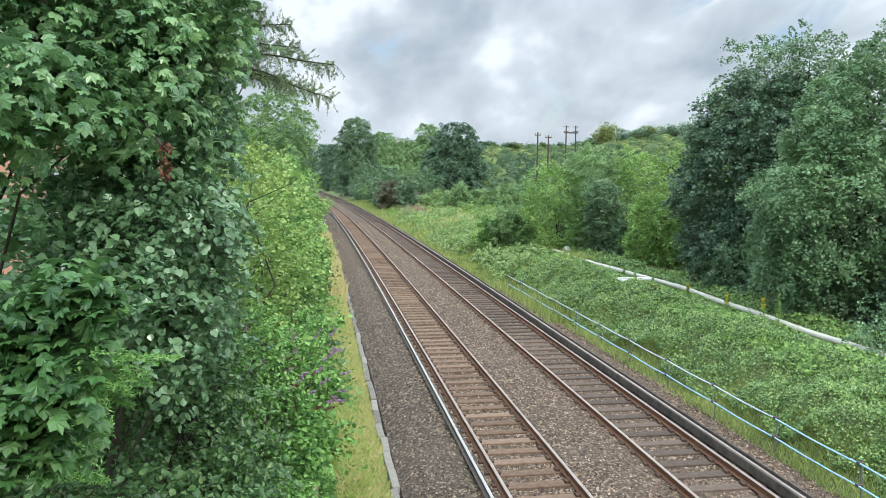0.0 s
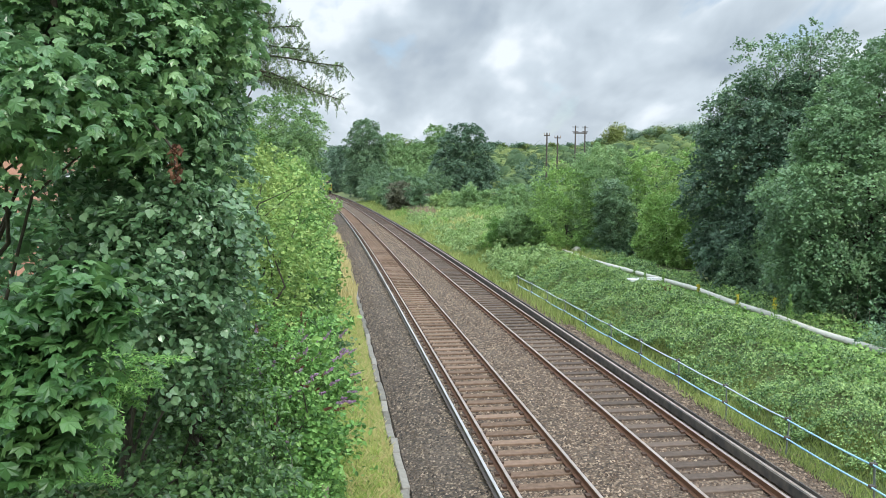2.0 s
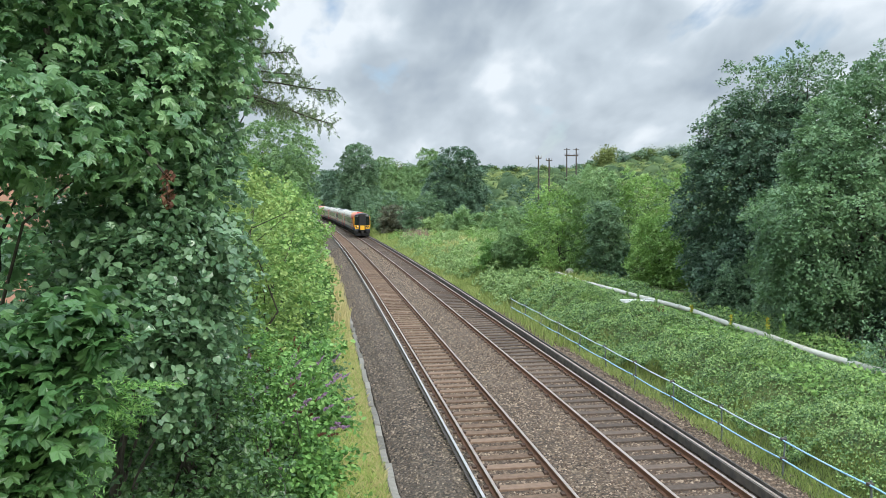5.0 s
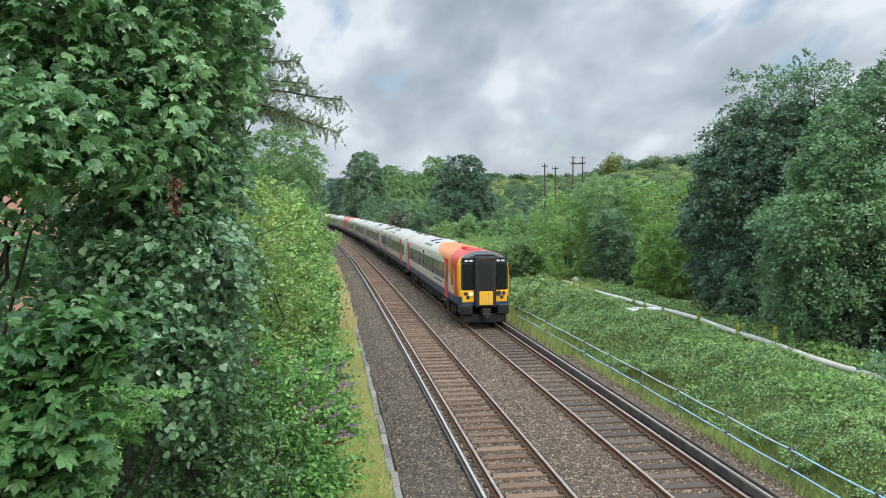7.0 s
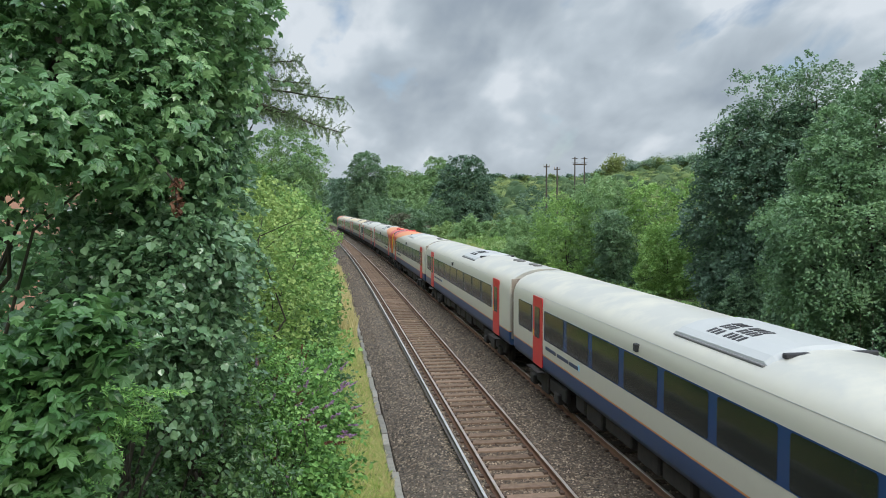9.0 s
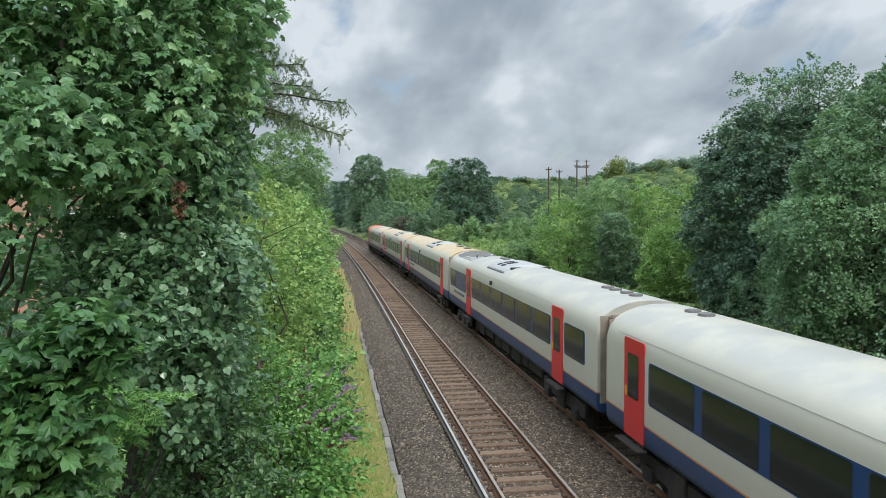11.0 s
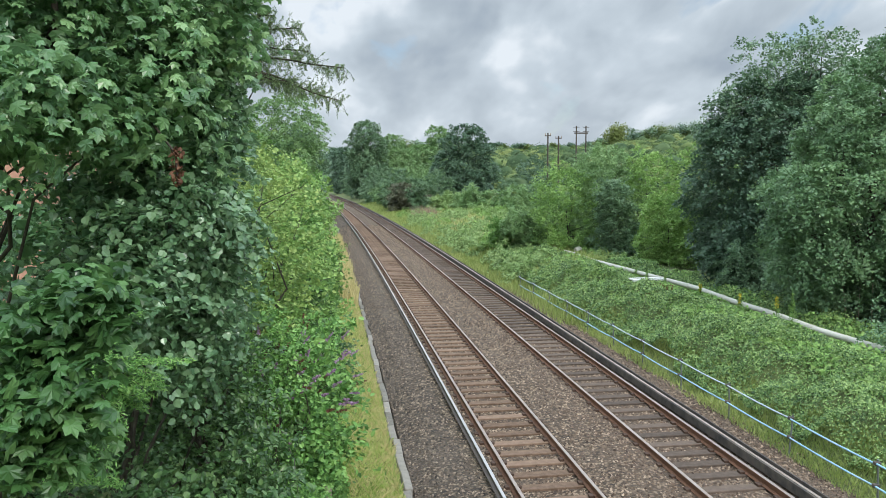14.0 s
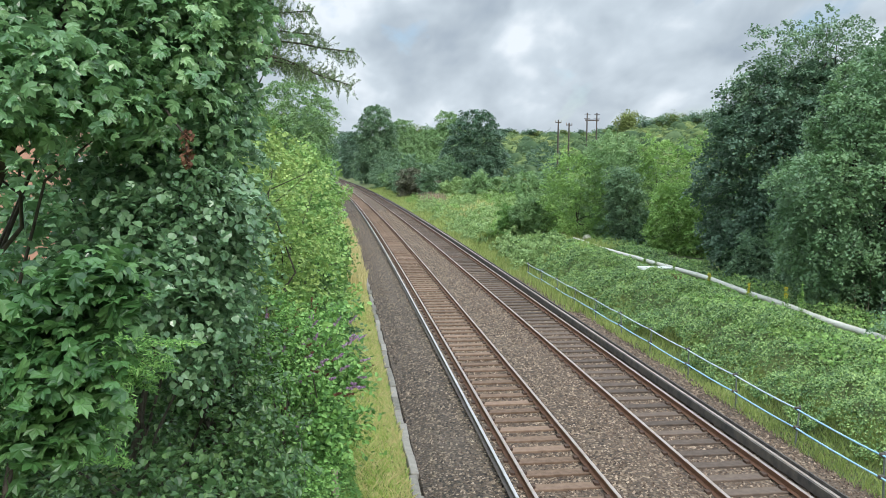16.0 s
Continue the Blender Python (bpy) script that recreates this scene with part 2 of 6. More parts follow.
def mat_metal(name, col, rough, metal, grime, amount=0.5, scale=7.0):
    k = Mat(name, rough, metal)
    n = k.noise(scale, 6.0, 0.65)
    c = k.mix(k.math("MULTIPLY", k.ramp(n, [(0.35, (0, 0, 0)), (0.75, (1, 1, 1))]), amount), col, grime)
    return k.color(c).m


GROUND, BALLAST, STONE = mat_ground(), mat_ballast(), mat_stone_piece()
SLEEPER_BROWN = mat_sleeper("rust_dusted_concrete", (0.11, 0.068, 0.042), (0.27, 0.18, 0.125))
SLEEPER_GREY = mat_sleeper("dark_dusted_concrete", (0.055, 0.04, 0.03), (0.155, 0.112, 0.084))
CONCRETE = mat_sleeper("weathered_concrete", (0.13, 0.12, 0.10), (0.33, 0.305, 0.265))
RAIL_RUST = mat_metal("rusty_rail_web", (0.21, 0.10, 0.055), 0.8, 0.2, (0.10, 0.055, 0.035), 0.7, 20.0)
RAIL_TOP = mat_metal("worn_rail_head", (0.58, 0.50, 0.45), 0.38, 0.75, (0.40, 0.27, 0.19), 0.6, 3.0)
THIRD_TOP = mat_metal("polished_conductor_head", (0.64, 0.62, 0.61), 0.35, 0.6, (0.5, 0.47, 0.45), 0.4, 2.0)
THIRD_WEB = mat_metal("dull_conductor_side", (0.17, 0.14, 0.125), 0.7, 0.3, (0.09, 0.07, 0.06), 0.6, 12.0)
CLIP = mat_metal("dark_rail_clip", (0.07, 0.045, 0.033), 0.8, 0.3, (0.15, 0.08, 0.05), 0.5, 30.0)
GUARD = mat_metal("black_guard_board", (0.05, 0.046, 0.043), 0.85, 0.0, (0.17, 0.14, 0.11), 0.8, 3.5)
PORCELAIN = mat_metal("dirty_insulator", (0.3, 0.24, 0.19), 0.5, 0.0, (0.15, 0.11, 0.08), 0.5)
BLUE_TUBE = mat_metal("sky_blue_tube", (0.24, 0.54, 0.74), 0.35, 0.0, (0.48, 0.62, 0.70), 0.7, 1.3)
PALE_TUBE = mat_metal("pale_faded_tube", (0.48, 0.57, 0.60), 0.4, 0.0, (0.32, 0.52, 0.62), 0.6, 1.1)
POST_STEEL = mat_metal("grey_green_post", (0.20, 0.23, 0.21), 0.6, 0.5, (0.10, 0.09, 0.07), 0.5)
PIPE_GREY = mat_metal("pale_grey_pipe", (0.58, 0.57, 0.50), 0.75, 0.0, (0.38, 0.36, 0.29), 0.7, 1.6)
WHITE_BOARD = mat_metal("white_board", (0.74, 0.75, 0.74), 0.6, 0.0, (0.5, 0.5, 0.47), 0.5, 2.0)


def mat_livery(name, stained):
    """Cream-white coach body with blue sole, an orange line and, at the cab end, red, orange and yellow sweeps. Local y runs back from the nose at -11.7."""
    k = Mat(name, 0.38, 0.0)
    x, y, z = k.xyz()
    ax = k.math("ABSOLUTE", x)
    white = (0.535, 0.50, 0.415)
    n = k.noise(0.9, 5.0, 0.6)
    roofy = k.math("MULTIPLY", k.math("SUBTRACT", z, 3.3), 4.0, True)
    streak = k.ramp(n, [(0.36, (0, 0, 0)), (0.56, (1, 1, 1))])
    dirt = (0.60, 0.40, 0.16) if stained else (0.36, 0.36, 0.345)
    base = k.mix(k.math("MULTIPLY", k.math("MULTIPLY", streak, roofy), 0.9 if stained else 0.6), white, dirt)
    yn = k.math("ADD", y, 11.7)

    def less(a, b):
        return k.math("LESS_THAN", a, b)

    def soft(a, b, w):
        s = k.math("DIVIDE", k.math("SUBTRACT", b, a), w)
        return k.math("ADD", s, 0.5, True)

    if "cab" in name:
        # orange sweep along the roof and down behind the door
        edge = k.math("ADD", 4.05, k.math("MULTIPLY", k.math("MAXIMUM", k.math("SUBTRACT", z, 3.05), 0.0), 9.0))
        base = k.mix(soft(yn, edge, 0.06), base, (0.66, 0.225, 0.06))
        # white panel low down between the doors
        low = k.math("MULTIPLY", less(yn, 2.75), less(z, k.math("ADD", 1.1, k.math("MULTIPLY", yn, 0.55))))
        base = k.mix(k.math("MULTIPLY", low, k.math("GREATER_THAN", yn, 0.9)), base, (0.535, 0.50, 0.415))
        # red over the cab roof and swept down the corner
        redge = k.math("ADD", 0.95, k.math("MULTIPLY", k.math("MAXIMUM", k.math("SUBTRACT", z, 2.7), 0.0), 2.6))
        base = k.mix(k.math("MULTIPLY", soft(yn, redge, 0.05), k.math("GREATER_THAN", z, 1.5)), base, (0.58, 0.05, 0.035))
        yedge = k.math("ADD", 0.30, k.math("MULTIPLY", k.math("SUBTRACT", z, 1.5), 0.12))
        base = k.mix(soft(yn, yedge, 0.05), base, (0.85, 0.42, 0.02))
    if "cab" in name:
        cap = k.math("MULTIPLY", soft(yn, k.math("ADD", 0.02, k.math("MULTIPLY", k.math("MAXIMUM", k.math("SUBTRACT", z, 3.08), 0.0), 1.1)), 0.03), k.math("GREATER_THAN", z, 3.08))
        base = k.mix(cap, base, (0.05, 0.058, 0.068))
        base = k.mix(k.math("MULTIPLY", less(yn, 0.035), k.math("GREATER_THAN", z, 1.86)), base, (0.03, 0.032, 0.036))
    line = k.math("MULTIPLY", less(z, 1.535), k.math("GREATER_THAN", z, 1.5))
    base = k.mix(line, base, (0.62, 0.22, 0.06))
    base = k.mix(less(z, 1.5), base, (0.012, 0.058, 0.165))
    grime = k.math("MULTIPLY", k.noise(3.0, 6.0, 0.7), k.math("SUBTRACT", 1.0, k.math("MULTIPLY", k.math("SUBTRACT", z, 1.15), 1.1), True))
    base = k.mix(k.math("MULTIPLY", grime, 0.3), base, (0.14, 0.12, 0.10))
    k.color(base)
    return k.bump(k.noise(1.7, 2.0), 0.05, 0.02).m


LIV_CAB, LIV_CAB_ST = mat_livery("livery_cab_end", False), mat_livery("livery_cab_end_stained", True)
LIV, LIV_ST = mat_livery("livery_coach", False), mat_livery("livery_coach_stained", True)
BAND = mat_metal("dark_blue_window_band", (0.010, 0.046, 0.15), 0.25, 0.0, (0.014, 0.045, 0.11), 0.4, 2.0)
TRAIN_GLASS = mat_metal("tinted_coach_glass", (0.012, 0.016, 0.015), 0.08, 0.0, (0.02, 0.026, 0.024), 0.5, 1.0)
TRAIN_GLASS.node_tree.nodes["Principled BSDF"].inputs["Specular IOR Level"].default_value = 0.28
DOOR_RED = mat_metal("red_door_paint", (0.62, 0.03, 0.035), 0.35, 0.0, (0.5, 0.04, 0.04), 0.4, 2.0)
MASK_BLACK = mat_metal("black_cab_mask", (0.012, 0.013, 0.015), 0.4, 0.0, (0.03, 0.03, 0.032), 0.4, 3.0)
RUBBER = mat_metal("grey_black_gangway", (0.018, 0.018, 0.02), 0.75, 0.0, (0.04, 0.037, 0.036), 0.5, 4.0)
UNDER = mat_metal("brake_dust_underframe", (0.02, 0.018, 0.017), 0.85, 0.1, (0.07, 0.054, 0.043), 0.6, 3.0)
YELLOW = mat_metal("warning_yellow_paint", (0.85, 0.45, 0.02), 0.4, 0.0, (0.72, 0.38, 0.04), 0.4, 3.0)
GANG_DIRTY = mat_metal("brown_stained_end_panel", (0.50, 0.46, 0.39), 0.6, 0.0, (0.22, 0.15, 0.09), 0.7, 2.2)
ROOF_GREY = mat_metal("grey_roof_well", (0.16, 0.155, 0.15), 0.8, 0.0, (0.10, 0.095, 0.09), 0.5, 3.0)
WELL_GREY = mat_metal("pale_grey_roof_well", (0.33, 0.32, 0.30), 0.8, 0.0, (0.19, 0.175, 0.155), 0.6, 2.0)
BELLOWS = mat_metal("brown_gangway_bellows", (0.13, 0.09, 0.065), 0.8, 0.0, (0.24, 0.185, 0.14), 0.6, 3.0)
END_BROWN = mat_metal("brown_coach_end", (0.34, 0.29, 0.23), 0.8, 0.0, (0.17, 0.115, 0.08), 0.8, 3.0)
ROOF_WHITE = mat_metal("white_roof_panel", (0.41, 0.41, 0.40), 0.45, 0.0, (0.46, 0.455, 0.43), 0.4, 2.0)
LETTER_GREY = mat_metal("dark_blue_lettering", (0.06, 0.07, 0.12), 0.5, 0.0, (0.08, 0.09, 0.13), 0.3)
LETTER_WHITE = mat_metal("white_lettering", (0.75, 0.76, 0.76), 0.5, 0.0, (0.65, 0.66, 0.66), 0.3)
LENS_DARK = mat_metal("dark_lamp_lens", (0.05, 0.05, 0.055), 0.15, 0.0, (0.09, 0.06, 0.05), 0.4)
BRICK_WALL = mat_metal("red_brick_wall", (0.50, 0.27, 0.19), 0.9, 0.0, (0.36, 0.20, 0.15), 0.7, 3.0)
ROOF_TILE = mat_metal("brown_roof_tile", (0.20, 0.10, 0.07), 0.9, 0.0, (0.12, 0.075, 0.06), 0.6, 2.0)
glow = Mat("lit_headlamp", 0.3)
glow.color((0.8, 0.5, 0.25))
glow.b.inputs["Emission Color"].default_value = (1.0, 0.52, 0.18, 1)
glow.b.inputs["Emission Strength"].default_value = 0.8
HEADLAMP = glow.m

# ---- building helpers ----


def part(name, bm, material, parent=None, label=""):
    me = bpy.data.meshes.new(name)
    bm.to_mesh(me)
    bm.free()
    for mt in (material if isinstance(material, (list, tuple)) else [material]):
        me.materials.append(mt)
    ob = new(name, me)
    ob.parent = parent
    if label:
        tagged(ob, label)
    return ob


def mesh_of(name, verts, faces, material, parent=None, smooth=False, mats=None):
    """A mesh from arrays: verts (n, 3), faces (m, k) of one size k."""
    verts, faces = np.asarray(verts, np.float32), np.asarray(faces, np.int32)
    me = bpy.data.meshes.new(name)
    k = faces.shape[1]
    me.vertices.add(len(verts)); me.vertices.foreach_set("co", verts.ravel())
    me.loops.add(faces.size); me.loops.foreach_set("vertex_index", faces.ravel())
    me.polygons.add(len(faces)); me.polygons.foreach_set("loop_start", np.arange(0, faces.size, k, dtype=np.int32))
    for mt in (material if isinstance(material, (list, tuple)) else [material]):
        me.materials.append(mt)
    if mats is not None:
        me.polygons.foreach_set("material_index", np.asarray(mats, np.int32))
    me.polygons.foreach_set("use_smooth", np.full(len(faces), smooth))
    me.update(calc_edges=True)
    ob = new(name, me)
    ob.parent = parent
    return ob


def thing(name, label, category, group="", kind="", at=None):
    return tagged(new(name), label, category, group, kind) if at is None else tagged(_at(new(name), at), label, category, group, kind)


def _at(ob, m):
    ob.matrix_basis = m
    return ob


def box(bm, x0, x1, y0, y1, z0, z1, bevel=0.0, mat=0):
    g = bmesh.ops.create_cube(bm, size=1.0)
    bmesh.ops.scale(bm, vec=(x1 - x0, y1 - y0, z1 - z0), verts=g["verts"])
    bmesh.ops.translate(bm, vec=((x0 + x1) / 2, (y0 + y1) / 2, (z0 + z1) / 2), verts=g["verts"])
    faces = list({f for v in g["verts"] for f in v.link_faces})
    for f in faces:
        f.material_index = mat
    if bevel:
        r = bmesh.ops.bevel(bm, geom=list({e for v in g["verts"] for e in v.link_edges}), offset=bevel, segments=1, affect="EDGES")
        for f in r["faces"]:
            f.material_index = mat
    return bm


def boxes(*specs, bevel=0.0):
    bm = bmesh.new()
    for s in specs:
        box(bm, *s, bevel=bevel)
    return bm


def rod(bm, a, b, r0, r1=None, n=8):
    a, b = Vector(a), Vector(b)
    r1 = r0 if r1 is None else r1
    m = Matrix.Translation((a + b) / 2) @ (b - a).to_track_quat("Z", "Y").to_matrix().to_4x4()
    bmesh.ops.create_cone(bm, cap_ends=True, segments=n, radius1=r0, radius2=r1, depth=(b - a).length, matrix=m)
    return bm


def limb(bm, pts, r0, r1, n=7):
    """A tapered, jointed limb along pts."""
    rings = []
    for i, p in enumerate(pts):
        p = Vector(p)
        d = (Vector(pts[min(i + 1, len(pts) - 1)]) - Vector(pts[max(i - 1, 0)])).normalized()
        u = d.orthogonal().normalized(); w = d.cross(u)
        r = r0 + (r1 - r0) * i / (len(pts) - 1)
        rings.append([bm.verts.new(p + (u * math.cos(6.2832 * j / n) + w * math.sin(6.2832 * j / n)) * r) for j in range(n)])
    for a, b in zip(rings, rings[1:]):
        for j in range(n):
            f = bm.faces.new((a[j], a[(j + 1) % n], b[(j + 1) % n], b[j])); f.smooth = True
    return bm


# ---- the line: two tracks on an easy curve ----
K_A, K_B, Y_ONE = 6.93e-05, 4.598e-06, 60.0
LAT_L, LAT_R = 4.216, 7.682


def bend(y):
    """How far the line has swung left at y."""
    y = np.asarray(y, float)
    a = np.clip(y, 0, Y_ONE)
    s, b = K_A * a + K_B * a * a / 2, np.maximum(y - Y_ONE, 0)
    return -(K_A * a * a / 2 + K_B * a ** 3 / 6 + s * b + (K_A + K_B * Y_ONE) * b * b / 2)


def sway(y):
    return (bend(y + 0.5) - bend(y - 0.5))


def ys_graded(a, b, step, far_step=6.0, near=120.0):
    out, y = [], a
    while y < b:
        out.append(y)
        y += step if -5 <= y < near else far_step
    return np.array(out + [b])


def loft(name, profile, ys, material, parent=None, mats=None, smooth=False, closed=True):
    """Sweep a (lateral, z) profile along the line."""
    pr = np.array(profile, float)
    n, m = len(pr), len(ys)
    v = np.zeros((m, n, 3))
    v[:, :, 0] = pr[None, :, 0] + bend(ys)[:, None]
    v[:, :, 1] = ys[:, None]
    v[:, :, 2] = pr[None, :, 1]
    cols = n if closed else n - 1
    j = np.arange(cols)
    i = np.arange(m - 1)[:, None]
    f = np.stack([i * n + j, i * n + (j + 1) % n, (i + 1) * n + (j + 1) % n, (i + 1) * n + j], -1).reshape(-1, 4)
    mi = None if mats is None else np.tile(np.array(mats), m - 1)
    return mesh_of(name, v.reshape(-1, 3), f[:, ::-1], material, parent, smooth, mi)


def hill(x, y):
    """Scrub-covered rise beyond the line, highest away to the side."""
    t = np.clip((y - 95) / 360, 0, 1.25)
    s = np.clip((x - 14 - 0.02 * y) / 60, 0, 1)
    ratio = np.clip(x / np.maximum(y, 60), 0, 0.7)
    top = 20 + 9 * np.clip((ratio - 0.40) / 0.14, 0, 1)
    return s * s * (3 - 2 * s) * t * top


def ground_z(lat, y):
    lat, y = np.asarray(lat, float), np.asarray(y, float)
    xs = [-60, -25, -10, -4, -1.2, 0.2, 1.3, 1.6, 9.2, 10.0, 10.6, 11.4, 12.4, 13.4, 14.4, 16.0, 30, 60]
    zs = [3.2, 2.6, 1.6, 0.5, -0.1, -0.28, -0.34, -0.5, -0.5, -0.36, -0.3, 0.28, 0.82, 1.0, 1.06, 1.03, 1.0, 1.0]
    z = np.interp(lat, xs, zs)
    soft = np.clip((y - 48) / 30, 0, 1)          # the bank dies away further along
    flat = np.interp(lat, [-60, -10, 0, 1.6, 9.2, 10, 14, 22, 60], [3.2, 1.6, -0.2, -0.5, -0.5, -0.35, 0.3, 0.8, 1.0])
    z = z * (1 - soft) + flat * soft
    return z + hill(lat, y) + np.where((lat > 10) | (lat < 0.5), 0.06 * np.sin(lat * 2.1 + y * 0.7) + 0.05 * np.sin(y * 1.3 - lat), 0)


def build_ground():
    lat = np.concatenate([[-2600, -1500, -800, -400, -200, -100, -60, -40], np.arange(-28, -4, 2.0), np.arange(-4, 17, 0.4),
                          np.arange(17, 30, 1.0), np.arange(30, 120, 6.0), np.arange(120, 420, 20.0), [500, 700, 1100, 1800, 2600]])
    ys = np.concatenate([[-2600, -1200, -600, -400], np.arange(-340, -10, 30.0), np.arange(-10, 60, 1.0), np.arange(60, 150, 3.0), np.arange(150, 640, 10.0),
                         [700, 850, 1100, 1600, 2600]])
    A, Y = np.meshgrid(lat, ys)
    X = A + bend(np.clip(Y, 0, 640))
    Z = ground_z(A, Y)
    n = len(lat)
    i, j = np.meshgrid(np.arange(len(ys) - 1), np.arange(n - 1), indexing="ij")
    f = np.stack([i * n + j, i * n + j + 1, (i + 1) * n + j + 1, (i + 1) * n + j], -1).reshape(-1, 4)
    g = mesh_of("ground", np.stack([X, Y, Z], -1).reshape(-1, 3), f, GROUND, smooth=True)
    tagged(g, "uneven grassy ground with cutting banks and a rising hillside", "ground", kind="structure")


build_ground()
BALLAST_PROFILE = [(1.5, -0.52), (1.56, -0.36), (2.1, -0.19), (2.9, -0.16), (3.3, -0.165), (3.52, -0.205), (3.9, -0.212), (4.5, -0.212), (4.9, -0.205), (5.12, -0.16),
                   (5.9, -0.125), (6.75, -0.16), (6.98, -0.2), (7.3, -0.212), (8.0, -0.212), (8.38, -0.205), (8.5, -0.18), (8.95, -0.2), (9.6, -0.285), (10.0, -0.315), (10.3, -0.35), (10.45, -0.5)]


def build_bed():
    ys = ys_graded(-330, 620, 0.5, 5.0)
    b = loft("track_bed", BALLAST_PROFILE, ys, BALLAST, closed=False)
    tagged(b, "crushed grey and rust-browned ballast bed under both tracks", "ballast", kind="structure")
    rng = np.random.default_rng(3)
    n = 38000
    y = 9.5 + 85 * rng.random(n) ** 2.0
    lat = rng.uniform(1.58, 10.45, n)
    z = np.maximum(np.interp(lat, *zip(*BALLAST_PROFILE)), ground_z(lat, y)) + 0.004
    s = rng.uniform(0.012, 0.032, n) * (1 + y / 50)
    octa = np.array([(1, 0, -0.2), (0, 1, -0.2), (-1, 0, -0.2), (0, -1, -0.2), (0.2, 0.1, 0.8)])
    tri = np.array([(0, 1, 4), (1, 2, 4), (2, 3, 4), (3, 0, 4)])
    a = rng.uniform(0, 6.283, n)
    v = octa[None] * s[:, None, None] * rng.uniform(0.6, 1.3, (n, 5, 1))
    c, sn = np.cos(a)[:, None], np.sin(a)[:, None]
    p = np.stack([v[..., 0] * c - v[..., 1] * sn + (lat + bend(y))[:, None], v[..., 0] * sn + v[..., 1] * c + y[:, None], v[..., 2] + z[:, None]], -1)
    f = (np.arange(n)[:, None, None] * 5 + tri[None]).reshape(-1, 3)
    st = mesh_of("loose_stones", p.reshape(-1, 3), f, STONE)
    tagged(st, "loose angular ballast stones lying over the track bed", "ballast", kind="stuff")


build_bed()


def rail_profile(c, w=0.036, h=0.159, top=0.0):
    return [(c - w, top - 0.008), (c - w + 0.008, top), (c + w - 0.008, top), (c + w, top - 0.008), (c + w, top - 0.04), (c + 0.011, top - 0.055),
            (c + 0.011, top - h + 0.03), (c + 0.07, top - h + 0.012), (c + 0.07, top - h), (c - 0.07, top - h), (c - 0.07, top - h + 0.012), (c - 0.011, top - h + 0.03),
            (c - 0.011, top - 0.055), (c - w, top - 0.04)]


RAIL_FACES = [0, 0, 0] + [1] * 11


def sleeper_mesh(name, mat):
    """A concrete sleeper with its rail pads and clips."""
    bm = bmesh.new()
    box(bm, -1.25, 1.25, -0.13, 0.13, -0.36, -0.165, 0.012)
    for s in (-1, 1):
        for d in (-0.12, 0.12):
            box(bm, s * 0.7525 + d - 0.045, s * 0.7525 + d + 0.045, -0.07, 0.07, -0.166, -0.115, 0, 1)
    me = bpy.data.meshes.new(name)
    bm.to_mesh(me); bm.free()
    me.materials.append(mat); me.materials.append(CLIP)
    return me


def build_track(lat, cond_side, sleeper_mat, label):
    tr = thing("railway_track", label, "railway track", "two parallel tracks", "structure")
    ys = ys_graded(-330, 620, 1.0, 4.0)
    for s in (-1, 1):
        r = loft("rail", rail_profile(lat + s * 0.7525), ys, [RAIL_TOP, RAIL_RUST], tr, RAIL_FACES)
    c = lat + cond_side * 1.135
    cr = loft("conductor_rail", rail_profile(c, 0.033, 0.14, 0.075), ys, [THIRD_TOP if cond_side < 0 else RAIL_TOP, THIRD_WEB], tr, RAIL_FACES)
    tagged(cr, "bright-topped electric conductor rail")
    for y in np.arange(11, 45, 2.6):
        bm = bmesh.new()
        bmesh.ops.create_cone(bm, cap_ends=True, segments=8, radius1=0.075, radius2=0.05, depth=0.11)
        ins = part("insulator", bm, PORCELAIN, cr)
        ins.location = (c + float(bend(y)), y, -0.12)
    if cond_side > 0:
        for d in (-0.115, 0.115):
            gb = loft("guard_board", [(c + d - 0.018, -0.1), (c + d - 0.018, 0.1), (c + d + 0.018, 0.1), (c + d + 0.018, -0.1)], ys_graded(-60, 560, 1.0), GUARD, tr)
            tagged(gb, "black guard board beside the conductor rail")
    me = sleeper_mesh("sleeper", sleeper_mat)
    step, made = 0.63, 0
    y = 9.6
    while made < 140:
        o = new("sleeper", me)
        o.parent = tr
        o.matrix_basis = pose(lat + float(bend(y)), y + 0.015 * math.sin(made * 7.3), 0.004 * math.sin(made * 3.1), 0, 0, math.degrees(-float(sway(y))) * -1)
        made += 1
        y += step
    # the far run of sleepers, too small to tell apart
    vs, fs = [], []
    q = np.array([(-1.25, -0.13), (1.25, -0.13), (1.25, 0.13), (-1.25, 0.13)])
    yy = np.concatenate([np.arange(y, 330, step), np.arange(9.6 - step, -40, -step)])
    base = np.array([[x, b, z] for z in (-0.36, -0.165) for x, b in q])
    v = base[None] + np.stack([lat + bend(yy), yy, np.zeros_like(yy)], -1)[:, None, :]
    fc = np.array([(4, 5, 6, 7), (0, 1, 5, 4), (1, 2, 6, 5), (2, 3, 7, 6), (3, 0, 4, 7)])
    f = (np.arange(len(yy))[:, None, None] * 8 + fc[None]).reshape(-1, 4)
    far = mesh_of("far_sleepers", v.reshape(-1, 3), f, sleeper_mat, tr)
    tagged(far, kind="stuff")
    return tr


build_track(LAT_L, -1, SLEEPER_BROWN, "rust-brown electrified track with concrete sleepers on ballast")
build_track(LAT_R, 1, SLEEPER_GREY, "dusty electrified track with black boards beside its conductor rail")


